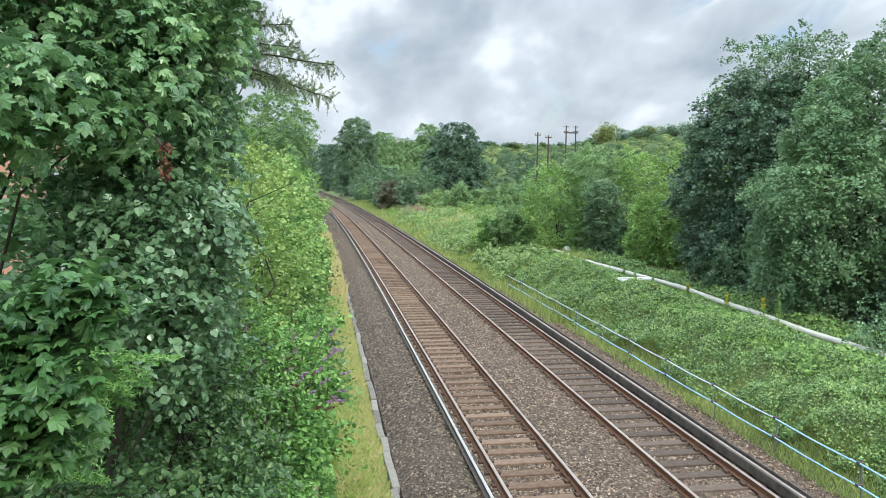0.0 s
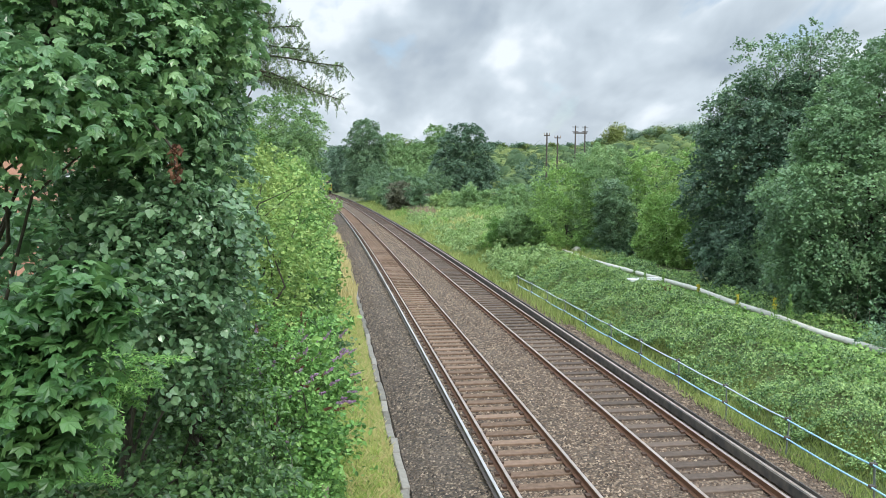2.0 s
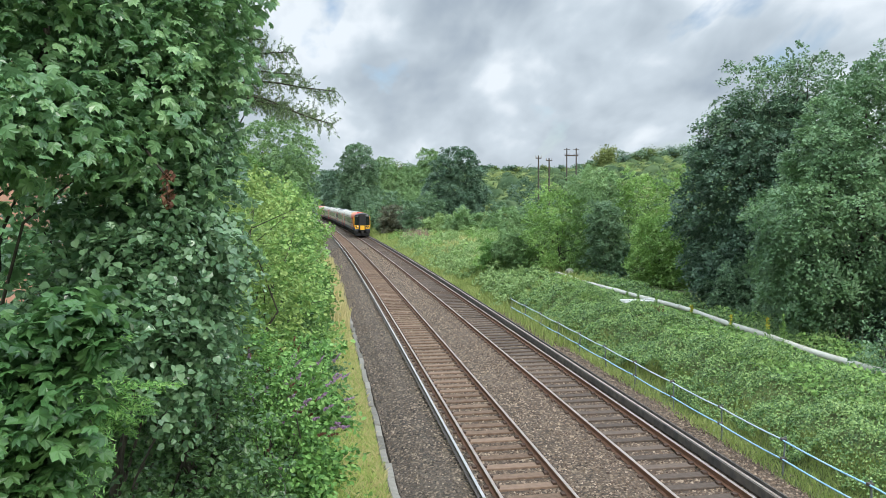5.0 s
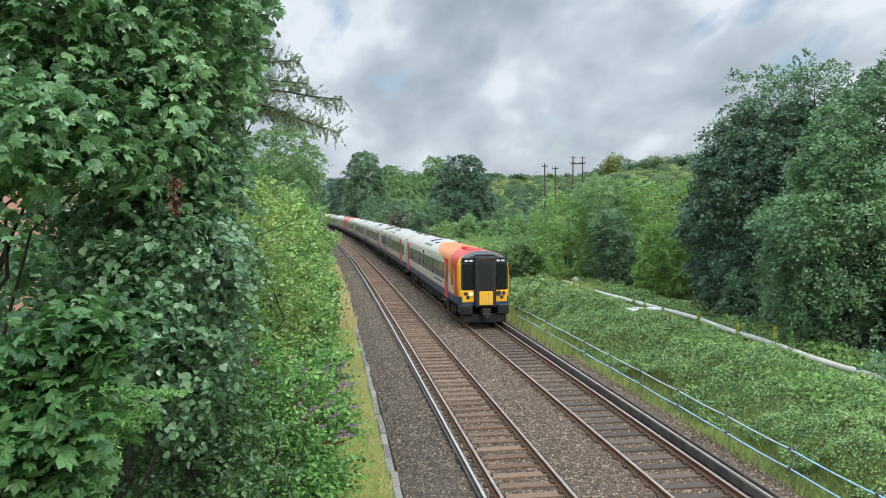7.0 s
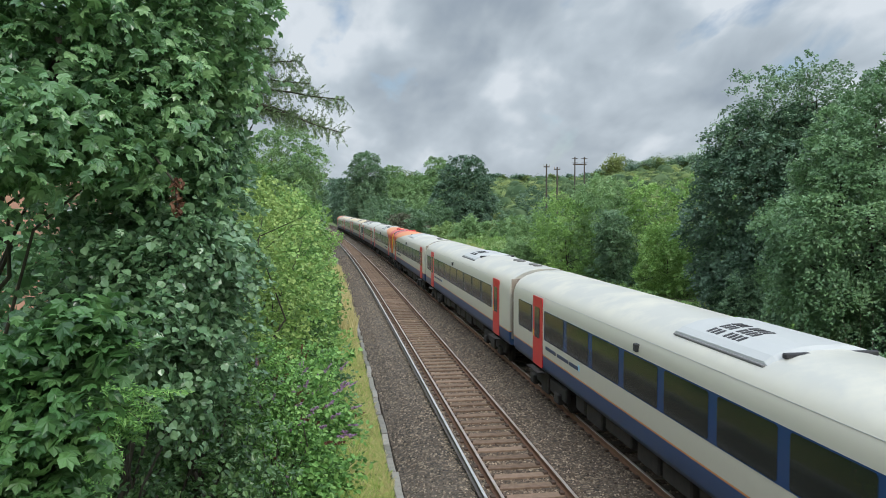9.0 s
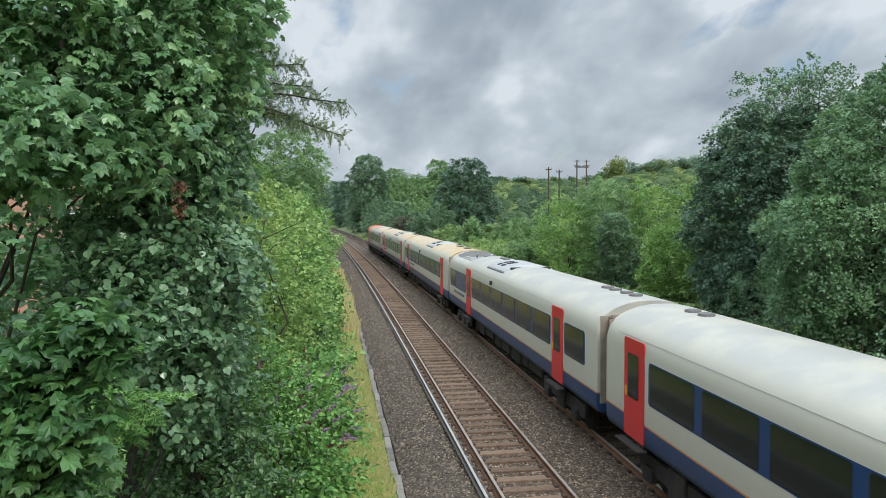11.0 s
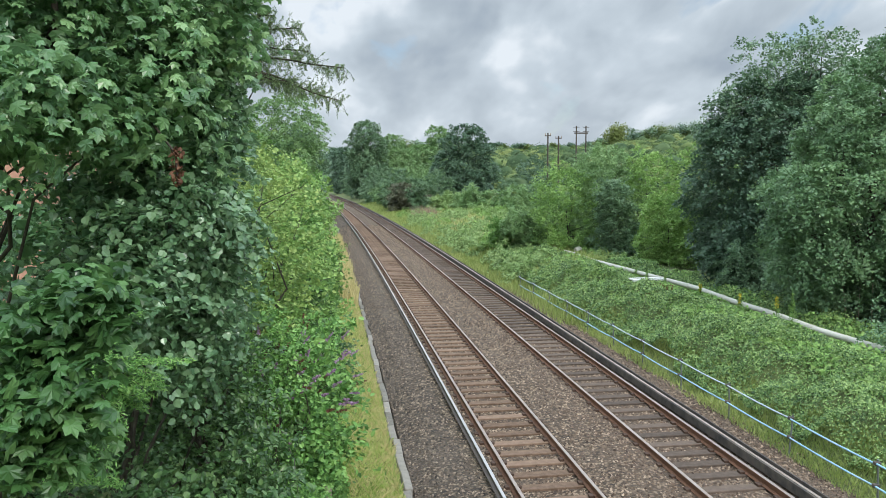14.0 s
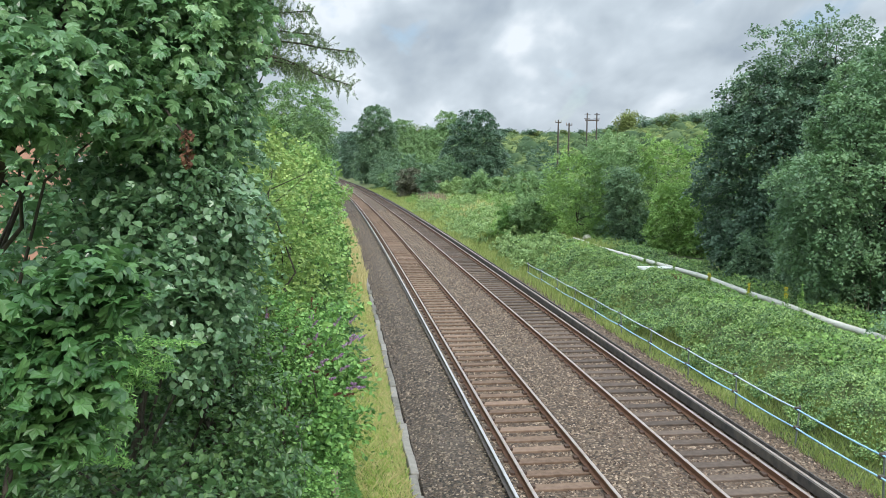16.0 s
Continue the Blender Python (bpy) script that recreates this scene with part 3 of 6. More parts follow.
def build_edging():
    """Low concrete trough edging between grass verge and ballast, in metre lengths."""
    ed = thing("trough_edging", "weathered pale concrete trough lids along the ballast edge", "edging", kind="structure")
    rng = random.Random(5)
    bm = boxes((-0.085, 0.085, -0.49, 0.49, -0.16, 0.0), bevel=0.015)
    me = bpy.data.meshes.new("trough_lid"); bm.to_mesh(me); bm.free(); me.materials.append(CONCRETE)
    for i in range(100):
        y = 9.0 + i
        o = new("trough_lid", me); o.parent = ed
        o.matrix_basis = pose(1.42 + float(bend(y)) + rng.uniform(-0.03, 0.03), y, -0.262 + rng.uniform(-0.02, 0.01), rng.uniform(-1.2, 1.2), rng.uniform(-5, 5), rng.uniform(-1.4, 1.4))


build_edging()

# ---- foliage ----
OVAL = (np.array([(0, 0, 0), (-0.3, 0.3, 0.05), (-0.27, 0.68, 0.04), (0, 1, -0.1), (0.27, 0.68, 0.04), (0.3, 0.3, 0.05)]) - (0, 0.4, 0),
        np.array([(0, 3, 2), (0, 2, 1), (0, 5, 4), (0, 4, 3)]))
ROUND = (np.array([(0, 0, 0), (-0.4, 0.16, 0.06), (-0.44, 0.52, 0.04), (0, 1, -0.14), (0.44, 0.52, 0.04), (0.4, 0.16, 0.06)]) - (0, 0.4, 0),
         np.array([(0, 3, 2), (0, 2, 1), (0, 5, 4), (0, 4, 3)]))
LANCE = (np.array([(0, 0, 0), (-0.11, 0.4, 0.02), (0, 1, -0.12), (0.11, 0.4, 0.02)]) - (0, 0.4, 0), np.array([(0, 2, 1), (0, 3, 2)]))
LANCE_WIDE = (np.array([(0, 0, 0), (-0.2, 0.45, 0.03), (0, 1, -0.1), (0.2, 0.45, 0.03)]) - (0, 0.4, 0), np.array([(0, 2, 1), (0, 3, 2)]))
DIAMOND = (np.array([(0, -0.5, 0), (-0.42, 0, 0.1), (0, 0.5, -0.04), (0.42, 0, 0.1)]), np.array([(0, 2, 1), (0, 3, 2)]))
TRI = (np.array([(-0.46, -0.3, 0), (0.46, -0.3, 0.04), (0, 0.62, -0.04)]), np.array([(0, 1, 2)]))
MAPLE = (np.array([(0, 0.28, 0.04), (0, 0, 0), (0.26, -0.02, 0), (0.62, 0.22, -0.12), (0.47, 0.44, 0), (0.6, 0.76, -0.14), (0.26, 0.7, 0.02), (0, 1.02, -0.16),
                   (-0.26, 0.7, 0.02), (-0.6, 0.76, -0.14), (-0.47, 0.44, 0), (-0.62, 0.22, -0.12), (-0.26, -0.02, 0)]) - (0, 0.4, 0),
         np.array([(0, i, i + 1) for i in range(1, 12)] + [(0, 12, 1)]))


def unit(v):
    return v / np.maximum(np.linalg.norm(v, axis=-1, keepdims=True), 1e-9)


def leaves(name, pos, normal, size, template, material, parent=None, rng=None, hang=0.5):
    """Leaves at pos facing about normal; hang turns their tips downwards."""
    tv, tf = template
    n = len(pos)
    nrm = unit(normal + rng.normal(0, 0.35, (n, 3)))
    tip = rng.normal(0, 1, (n, 3)); tip[:, 2] -= hang * 2
    tip = unit(tip - nrm * (tip * nrm).sum(1, keepdims=True))
    side = np.cross(tip, nrm)
    s = (np.asarray(size) * rng.uniform(0.65, 1.25, n))[:, None, None]
    v = pos[:, None, :] + s * (tv[None, :, 0:1] * side[:, None, :] + tv[None, :, 1:2] * tip[:, None, :] + tv[None, :, 2:3] * nrm[:, None, :])
    f = (np.arange(n)[:, None, None] * len(tv) + tf[None]).reshape(-1, 3)
    return mesh_of(name, v.reshape(-1, 3), f, material, parent, False)


def crown_points(blobs, n, size, rng, per=7, inner=0.22, lump=0.22, up=0.55, spread=1.1, boughs=12, flat=0.6):
    """Leafy twigs: every mass (x, y, z, rx, ry, rz) breaks up into boughs, leaves lie over each bough's upper side and droop at its rim."""
    blob = np.array(blobs, float)
    sub = []
    for q in blob:
        for d0 in unit(rng.normal(0, 1, (boughs, 3))):
            r = q[3:] * rng.uniform(0.24, 0.46)
            r[2] = min(r[2], 1.1 * (r[0] + r[1]) / 2) * rng.uniform(0.55, 0.9)
            sub.append((*(q[:3] + d0 * q[3:] * rng.uniform(0.5, 0.9)), *r))
    b = np.array(sub)
    area = (b[:, 3] * b[:, 4] + b[:, 3] * b[:, 5] + b[:, 4] * b[:, 5])
    nt = max(n // per, 1)
    which = rng.choice(len(b), nt, p=area / area.sum())
    d = unit(rng.normal(0, 1, (nt, 3)))
    d[:, 2] = np.where(d[:, 2] < -0.15, -d[:, 2], d[:, 2])
    ph = rng.uniform(0, 6.28, (len(b), 6))[which]
    wob = 1 + lump * (np.sin(6.2 * d[:, 0] + ph[:, 0]) * np.sin(4.3 * d[:, 1] + ph[:, 1]) + 0.8 * np.sin(7.7 * d[:, 2] + ph[:, 2]) * np.sin(6.9 * d[:, 0] + ph[:, 3])
                      + 0.5 * np.sin(13 * d[:, 1] + ph[:, 4]) * np.sin(12 * d[:, 2] + ph[:, 5]))
    deep = 1 - np.abs(rng.normal(0, 0.13, nt))
    twig = b[which, :3] + d * b[which, 3:] * (wob * deep)[:, None]
    twig[:, 2] -= 0.35 * b[which, 5] * (d[:, 0] ** 2 + d[:, 1] ** 2)
    out = unit(d / b[which, 3:])
    # leaves deep inside close the crown
    core = rng.random(nt) < inner
    home = blob[rng.integers(0, len(blob), nt)]
    twig = np.where(core[:, None], home[:, :3] + unit(rng.normal(0, 1, (nt, 3))) * home[:, 3:] * rng.uniform(0.2, 0.72, (nt, 1)), twig)
    tilt = rng.normal(0, 0.3, (nt, 3))
    pos = np.repeat(twig, per, 0) + rng.normal(0, 1, (nt * per, 3)) * np.array([1, 1, flat]) * size * spread
    nrm = np.repeat(out * 0.55 + tilt, per, 0) + np.array([0, 0, up]) + rng.normal(0, 0.28, (nt * per, 3))
    return pos, nrm, twig, size * np.where(np.repeat(core, per), 1.0 if size < 0.3 else 1.4, 1.0)


def spray_points(blobs, n, size, rng, per=16, reach=0.7, lump=1.0, inner=0.3, droop=0.3, up=0.8, bough=1.3):
    """Flat drooping sprays of leaves, shingled over the outside of the masses (x, y, z, rx, ry, rz), with hollows between the boughs."""
    b = np.array(blobs, float)
    area = b[:, 3] * b[:, 4] + b[:, 3] * b[:, 5] + b[:, 4] * b[:, 5]
    nt = max(n // per, 1)
    which = rng.choice(len(b), nt * 2, p=area / area.sum())
    d = unit(rng.normal(0, 1, (nt * 2, 3)))
    p = b[which, :3] + d * b[which, 3:]
    free = np.ones(len(p), bool)
    for i, q in enumerate(b):
        free &= (which == i) | ((((p - q[:3]) / q[3:]) ** 2).sum(1) > 0.72)
    which, d, p = which[free][:nt], d[free][:nt], p[free][:nt]
    m = len(p)
    # boughs: domes over scattered centres, with creases between them
    flat3 = np.array((1, 1, 1.5))
    gap = reach * bough
    nb = int(np.clip(3.2 * area.sum() / gap ** 2, 6, 700))
    cen = rng.choice(m, min(nb, m), replace=False)
    near = np.full(m, 1e9)
    own = np.zeros(m, int)
    for j, c in enumerate(cen):
        e = (((p - p[c]) * flat3) ** 2).sum(1)
        hit = e < near
        near[hit], own[hit] = e[hit], j
    rel = np.sqrt(near) / gap
    lift = rng.normal(0, 0.35, len(cen))[own] + 0.55 - 1.6 * np.clip(rel, 0, 1.2) ** 2
    core = rng.random(m) < inner
    out = unit(d / b[which, 3:])
    twig = p + out * (gap * 0.62 * lump * lift - np.abs(rng.normal(0, 0.1 * gap, m)))[:, None]
    deep = b[which, :3] + d * b[which, 3:] * rng.uniform(0.5, 0.85, m)[:, None]
    twig = np.where(core[:, None], deep, twig)
    out = unit(out + 0.8 * (p - p[cen[own]]) / gap)
    ax = unit(out + rng.normal(0, 0.4, (m, 3)) - np.array((0, 0, droop)))
    nrm = unit(out * 0.5 + np.array((0, 0, up)) + rng.normal(0, 0.25, (m, 3)))
    nrm = unit(nrm - ax * (nrm * ax).sum(1, keepdims=True) * 0.8)
    side = np.cross(ax, nrm)
    ln = reach * rng.uniform(0.5, 1.25, m)
    a = rng.random((m, per))
    w = rng.uniform(-1, 1, (m, per)) * (0.42 - 0.25 * a)
    pos = twig[:, None] + ax[:, None] * (ln[:, None] * (a - 0.6))[..., None] + side[:, None] * (ln[:, None] * w)[..., None]
    pos[..., 2] -= ln[:, None] * 0.3 * (a ** 2 + w ** 2 * 1.5)
    pos += rng.normal(0, 0.3 * size, pos.shape)
    leaf_n = np.repeat(nrm, per, 0) + rng.normal(0, 0.22, (m * per, 3))
    return pos.reshape(-1, 3), leaf_n, twig, np.full(m * per, size)


def tree(name, label, category, blobs, n, size, template, mat, trunk=None, seed=1, group="", per=7, inner=0.22, lump=0.22, bark=None, hang=0.5, limbs=14, r0=None, boughs=22, spread=1.1, flat=0.6, reach=None, droop=0.3, up=0.8):
    rng = np.random.default_rng(seed)
    t = thing(name, label, category, group)
    if reach:
        pos, nrm, twig, sizes = spray_points(blobs, n, size, rng, per, reach, lump * 4.5, inner, droop, up)
    else:
        pos, nrm, twig, sizes = crown_points(blobs, n, size, rng, per, inner, lump, 0.7, spread, boughs, flat)
    lowest = ground_z(pos[:, 0] - bend(np.clip(pos[:, 1], 0, 640)), pos[:, 1])
    ok = pos[:, 2] > lowest + 0.03
    pos, nrm, sizes = pos[ok], nrm[ok], sizes[ok]
    leaves("crown", pos, nrm, sizes, template, mat, t, rng, hang)
    if trunk:
        x, y = trunk
        z = float(ground_z(x - float(bend(max(y, 0))), y)) - 0.1
        top = np.array(blobs, float)
        cx, cy, cz = top[:, 0].mean(), top[:, 1].mean(), top[:, 2].mean()
        h = max(cz - z, 0.6)
        r0 = r0 or 0.03 * h
        bm = bmesh.new()
        mid = (x * 0.6 + cx * 0.4, y * 0.6 + cy * 0.4, z + h * 0.5)
        limb(bm, [(x, y, z), (x * 0.9 + cx * 0.1, y * 0.9 + cy * 0.1, z + h * 0.25), mid, (cx, cy, cz), (cx, cy, cz + 0.25 * (top[:, 2].max() - cz))], r0, r0 * 0.3)
        for i in range(limbs):
            e = twig[rng.integers(len(twig))]
            s0 = rng.uniform(0.3, 0.95)
            a = np.array((x, y, z)) * (1 - s0) + np.array((cx, cy, cz)) * s0
            q = np.linalg.norm(e - a)
            kink = rng.normal(0, 0.07 * q, (2, 3))
            limb(bm, [a, a * 0.66 + e * 0.34 + kink[0] + (0, 0, 0.1 * q), a * 0.33 + e * 0.67 + kink[1] + (0, 0, 0.12 * q), e], r0 * 0.3, r0 * 0.06, 5)
        part("trunk", bm, bark or BARK, t)
    return t


def near_left():
    # big-leaved sycamore spray close to the bridge
    tree("sycamore_sapling", "young sycamore with large bright five-lobed leaves", "tree",
         [(-1.52, 4.2, 5.14, 0.34, 0.33, 0.25), (-1.55, 4.15, 4.8, 0.32, 0.33, 0.26), (-1.62, 4.25, 4.5, 0.26, 0.3, 0.16), (-1.28, 4.3, 5.34, 0.2, 0.2, 0.12), (-2.1, 4.2, 5.1, 0.4, 0.35, 0.4), (-2.0, 4.1, 4.1, 0.3, 0.3, 0.25)],
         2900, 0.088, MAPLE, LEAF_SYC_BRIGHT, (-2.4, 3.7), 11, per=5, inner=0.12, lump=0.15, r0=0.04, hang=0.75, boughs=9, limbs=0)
    tree("sycamore_tree", "tall sycamore with dense green lobed leaves", "tree",
         [(-3.0, 6.9, 7.5, 1.3, 1.1, 1.2), (-1.9, 7.4, 7.7, 1.1, 0.9, 1.1), (-3.8, 6.2, 6.9, 1.2, 0.9, 0.8), (-2.3, 6.6, 6.75, 0.75, 0.7, 0.45), (-1.5, 8.3, 8.2, 0.7, 0.7, 0.8), (-1.65, 7.6, 6.85, 0.65, 0.6, 0.5)],
         19000, 0.094, MAPLE, LEAF_SYC, (-5.2, 8.2), 12, per=10, r0=0.09, hang=0.9, inner=0.25, lump=0.22, reach=0.55, droop=0.35, limbs=7)
    tree("lime_tree", "lime tree with round grey-green leaves", "tree",
         [(-1.85, 7.05, 5.35, 0.6, 0.45, 0.6), (-1.95, 6.95, 4.75, 0.6, 0.4, 0.45), (-1.5, 7.7, 5.6, 0.4, 0.5, 0.55), (-1.9, 8.0, 5.7, 0.85, 0.7, 0.85), (-1.6, 8.0, 4.7, 0.6, 0.6, 0.6), (-1.55, 8.6, 6.0, 0.5, 0.6, 0.7), (-1.5, 8.7, 4.9, 0.55, 0.6, 0.7), (-1.7, 8.4, 6.8, 0.7, 0.6, 0.6), (-1.35, 7.6, 4.3, 0.4, 0.4, 0.3)],
         24000, 0.074, ROUND, LEAF_LIME, (-2.7, 8.6), 13, per=9, r0=0.06, hang=0.7, inner=0.2, lump=0.25, reach=0.4, droop=0.2, limbs=10)
    tree("ash_tree", "dark leafy tree massed behind the sycamore", "tree",
         [(-2.7, 12.5, 4.4, 1.4, 1.5, 3.0), (-3.6, 12, 8.0, 1.9, 1.4, 1.6), (-5.5, 11, 2.0, 1.8, 1.8, 1.7), (-2.35, 12.4, 6.2, 0.8, 0.9, 1.5), (-2.2, 12.8, 8.0, 1.0, 1.0, 1.3), (-5.4, 11.5, 7.8, 1.4, 1.3, 1.2), (-3.9, 11.5, 3.4, 1.2, 1.2, 1.6), (-4.5, 11.5, 5.2, 1.1, 0.8, 0.9), (-3.45, 9.6, 5.35, 0.55, 0.5, 0.5), (-4.3, 9.9, 4.6, 0.7, 0.5, 0.4)],
         24000, 0.14, DIAMOND, LEAF_SYC, (-4.4, 12), 14, per=10, inner=0.3, reach=0.6, r0=0.12, limbs=6)
    tree("larch_tree", "feathery larch with bare drooping branch tips", "tree", [(-3.2, 14.6, 8.6, 1.8, 1.3, 2.6)], 9000, 0.18, LANCE, LEAF_LARCH, (-3.4, 14.8), 15, per=9, r0=0.2)
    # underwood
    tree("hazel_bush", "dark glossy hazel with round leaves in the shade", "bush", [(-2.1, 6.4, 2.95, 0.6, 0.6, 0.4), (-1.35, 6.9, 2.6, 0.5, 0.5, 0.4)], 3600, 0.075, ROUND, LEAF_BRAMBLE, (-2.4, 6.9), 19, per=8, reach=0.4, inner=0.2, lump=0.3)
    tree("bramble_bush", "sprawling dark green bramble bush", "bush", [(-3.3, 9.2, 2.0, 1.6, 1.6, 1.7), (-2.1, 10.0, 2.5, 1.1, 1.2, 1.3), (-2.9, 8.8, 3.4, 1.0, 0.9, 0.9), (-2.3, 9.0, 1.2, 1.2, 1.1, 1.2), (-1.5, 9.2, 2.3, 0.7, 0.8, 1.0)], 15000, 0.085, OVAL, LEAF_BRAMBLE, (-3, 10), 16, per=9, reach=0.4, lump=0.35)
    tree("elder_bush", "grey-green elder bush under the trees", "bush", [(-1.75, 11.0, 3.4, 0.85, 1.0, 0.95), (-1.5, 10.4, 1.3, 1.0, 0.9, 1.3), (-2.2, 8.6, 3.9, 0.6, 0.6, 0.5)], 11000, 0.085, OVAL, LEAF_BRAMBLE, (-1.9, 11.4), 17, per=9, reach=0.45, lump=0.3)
    tree("hawthorn_bush", "mixed green hawthorn at the foot of the bank", "bush", [(-0.8, 11.6, 0.7, 0.75, 1.3, 0.8), (-1.5, 12.0, 2.1, 0.8, 1.0, 1.0), (-1.0, 12.6, 3.0, 0.6, 0.8, 0.8), (-0.35, 14.6, 0.4, 0.5, 1.0, 0.5)], 14000, 0.065, OVAL, LEAF_FRESH, (-1.2, 12.2), 18, per=9, reach=0.35, lump=0.3)


def cypress():
    """Feathery scale-leaved fronds reaching out between the bushes."""
    rng = np.random.default_rng(23)
    t = thing("cypress_bush", "feathery bright-tipped cypress fronds in the hedge", "bush")
    pos, nr = [], []
    for i in range(40):
        bm = bmesh.new()
        a = np.array((-2.25, 6.35, 4.4)) + rng.normal(0, 1, 3) * (0.15, 0.12, 0.22)
        d = unit(np.array((rng.uniform(0.3, 1.0), rng.uniform(-0.9, 0.1), rng.uniform(-0.35, 0.3))))
        ln = rng.uniform(0.5, 0.95)
        e = a + d * ln - (0, 0, 0.1)
        limb(bm, [a, (a + e) / 2 + (0, 0, 0.05), e], 0.008, 0.003, 4)
        part("stem", bm, BARK, t)
        side = unit(np.cross(d, (rng.normal(0, 0.3), 0.0, 1.0)))
        for u in np.linspace(0.35, 1, 13):
            for sg in (-1, 1):
                c = a + (e - a) * u + (0, 0, 0.05 * math.sin(3.14 * u))
                q = c + (side * sg * 0.8 + d * 0.6) * 0.2 * (1.15 - 0.75 * u) - (0, 0, 0.02)
                for w in np.linspace(0, 1, 8):
                    pos.append(c + (q - c) * w + rng.normal(0, 0.006, 3)); nr.append((0.2, -0.5, 0.9))
    leaves("frond", np.array(pos), np.array(nr), 0.055, LANCE, LEAF_FRESH, t, rng, 0.1)


def dead_spray():
    rng = np.random.default_rng(77)
    t = thing("dead_branch", "hanging spray of dead rust-brown leaves", "branch")
    bm = bmesh.new()
    limb(bm, [(-2.0, 7.4, 6.75), (-1.55, 6.9, 6.5), (-1.29, 6.62, 6.2), (-1.27, 6.6, 5.95)], 0.018, 0.006, 5)
    part("stem", bm, BARK, t)
    h = rng.random(90)
    pos = np.stack([-1.27 + rng.normal(0, 0.022, 90), 6.6 + rng.normal(0, 0.03, 90), 5.93 + h * 0.32], -1)
    leaves("dead_foliage", pos, rng.normal(0, 1, (90, 3)), 0.05, OVAL, LEAF_BROWN, t, rng, 1.5)


def larch_boughs():
    """Long feathery boughs reaching out over the line from the larch."""
    rng = np.random.default_rng(21)
    for z0, z1, tipx, tipy, rise in [(8.2, 8.72, -0.5, 14.0, 0.1), (7.95, 8.02, 0.28, 13.9, 0.16), (7.9, 7.42, 0.22, 13.8, 0.28), (8.5, 8.95, -0.95, 14.1, 0.05), (7.6, 7.75, -0.55, 13.9, 0.2), (8.1, 8.35, -0.35, 14.2, 0.12), (7.8, 7.6, -0.1, 14.3, 0.22), (8.4, 9.2, -1.2, 14.0, 0.1)]:
        t = thing("larch_bough", "drooping larch bough with hanging needle twigs", "branch", "larch boughs")
        bm = bmesh.new()
        a, e = np.array((-3.2, 14.6, z0)), np.array((tipx, tipy, z1))

        def along(s):
            return a + (e - a) * s + np.array((0, 0, rise * math.sin(3.14 * min(s * 1.15, 1)) - 0.22 * max(s - 0.85, 0) * 3 + 0.02 * math.sin(s * 21)))
        limb(bm, [along(s) for s in np.linspace(0, 1, 12)], 0.04, 0.007, 5)
        pos, nr = [], []
        for s in np.linspace(0.3, 1, 105):
            c = along(s)
            ln = rng.uniform(0.14, 0.46) * (1.2 - 0.45 * s)
            d = np.array((rng.normal(0.35, 0.3), rng.normal(0, 0.5), -0.75 if rng.random() < 0.7 else 0.35))
            q = c + unit(d) * ln
            limb(bm, [c, (c + q) / 2 + np.array((0.03, 0, 0.02)), q], 0.0045, 0.002, 4)
            for u in np.linspace(0.0, 1, 22):
                pos.append(c + (q - c) * u + rng.normal(0, 0.014, 3)); nr.append(rng.normal(0, 1, 3))
        part("bough", bm, BARK, t)
        leaves("needles", np.array(pos), np.array(nr), 0.07, LANCE, LEAF_LARCH, t, rng, 0.3)


def buddleia():
    t = tree("buddleia_bush", "buddleia bush with purple and browned flower spikes", "bush",
             [(-0.75, 14.2, 1.6, 0.85, 1.5, 1.25), (-0.45, 16.0, 1.5, 0.75, 1.2, 1.2), (-1.2, 13.4, 1.9, 0.8, 0.9, 1.1), (-0.35, 13.6, 0.9, 0.5, 0.8, 0.8)], 12000, 0.12, OVAL, LEAF_FRESH, (-0.9, 14.6), 31, per=9, reach=0.5, droop=-0.1, lump=0.4)
    rng = np.random.default_rng(32)
    for i in range(66):
        b = [(-0.75, 14.2, 1.6, 0.85, 1.5, 1.25), (-0.45, 15.6, 1.5, 0.75, 1.2, 1.2), (-1.2, 13.4, 1.9, 0.8, 0.9, 1.1)][i % 3]
        d = unit(np.array((rng.uniform(-0.5, 1.0), rng.uniform(-1.2, 0.2), rng.uniform(0.0, 1.0))))
        c = np.array(b[:3]) + d * np.array(b[3:]) * 1.25
        ax = unit(d + np.array((0.2, -0.2, 0.2)))
        n = 30
        u = rng.random(n)
        span = rng.uniform(0.15, 0.26)
        rad = 0.03 * (1 - 0.75 * u)
        off = rng.normal(0, 1, (n, 3))
        pos = c + ax * (u * span)[:, None] + unit(off) * rad[:, None]
        pos[:10] = c + ax * (np.linspace(0, 1, 10) * span)[:, None]
        f = leaves("flower_spike", pos, off, 0.05, DIAMOND, PETAL if rng.random() < 0.6 else LEAF_BROWN, t, rng, 0)


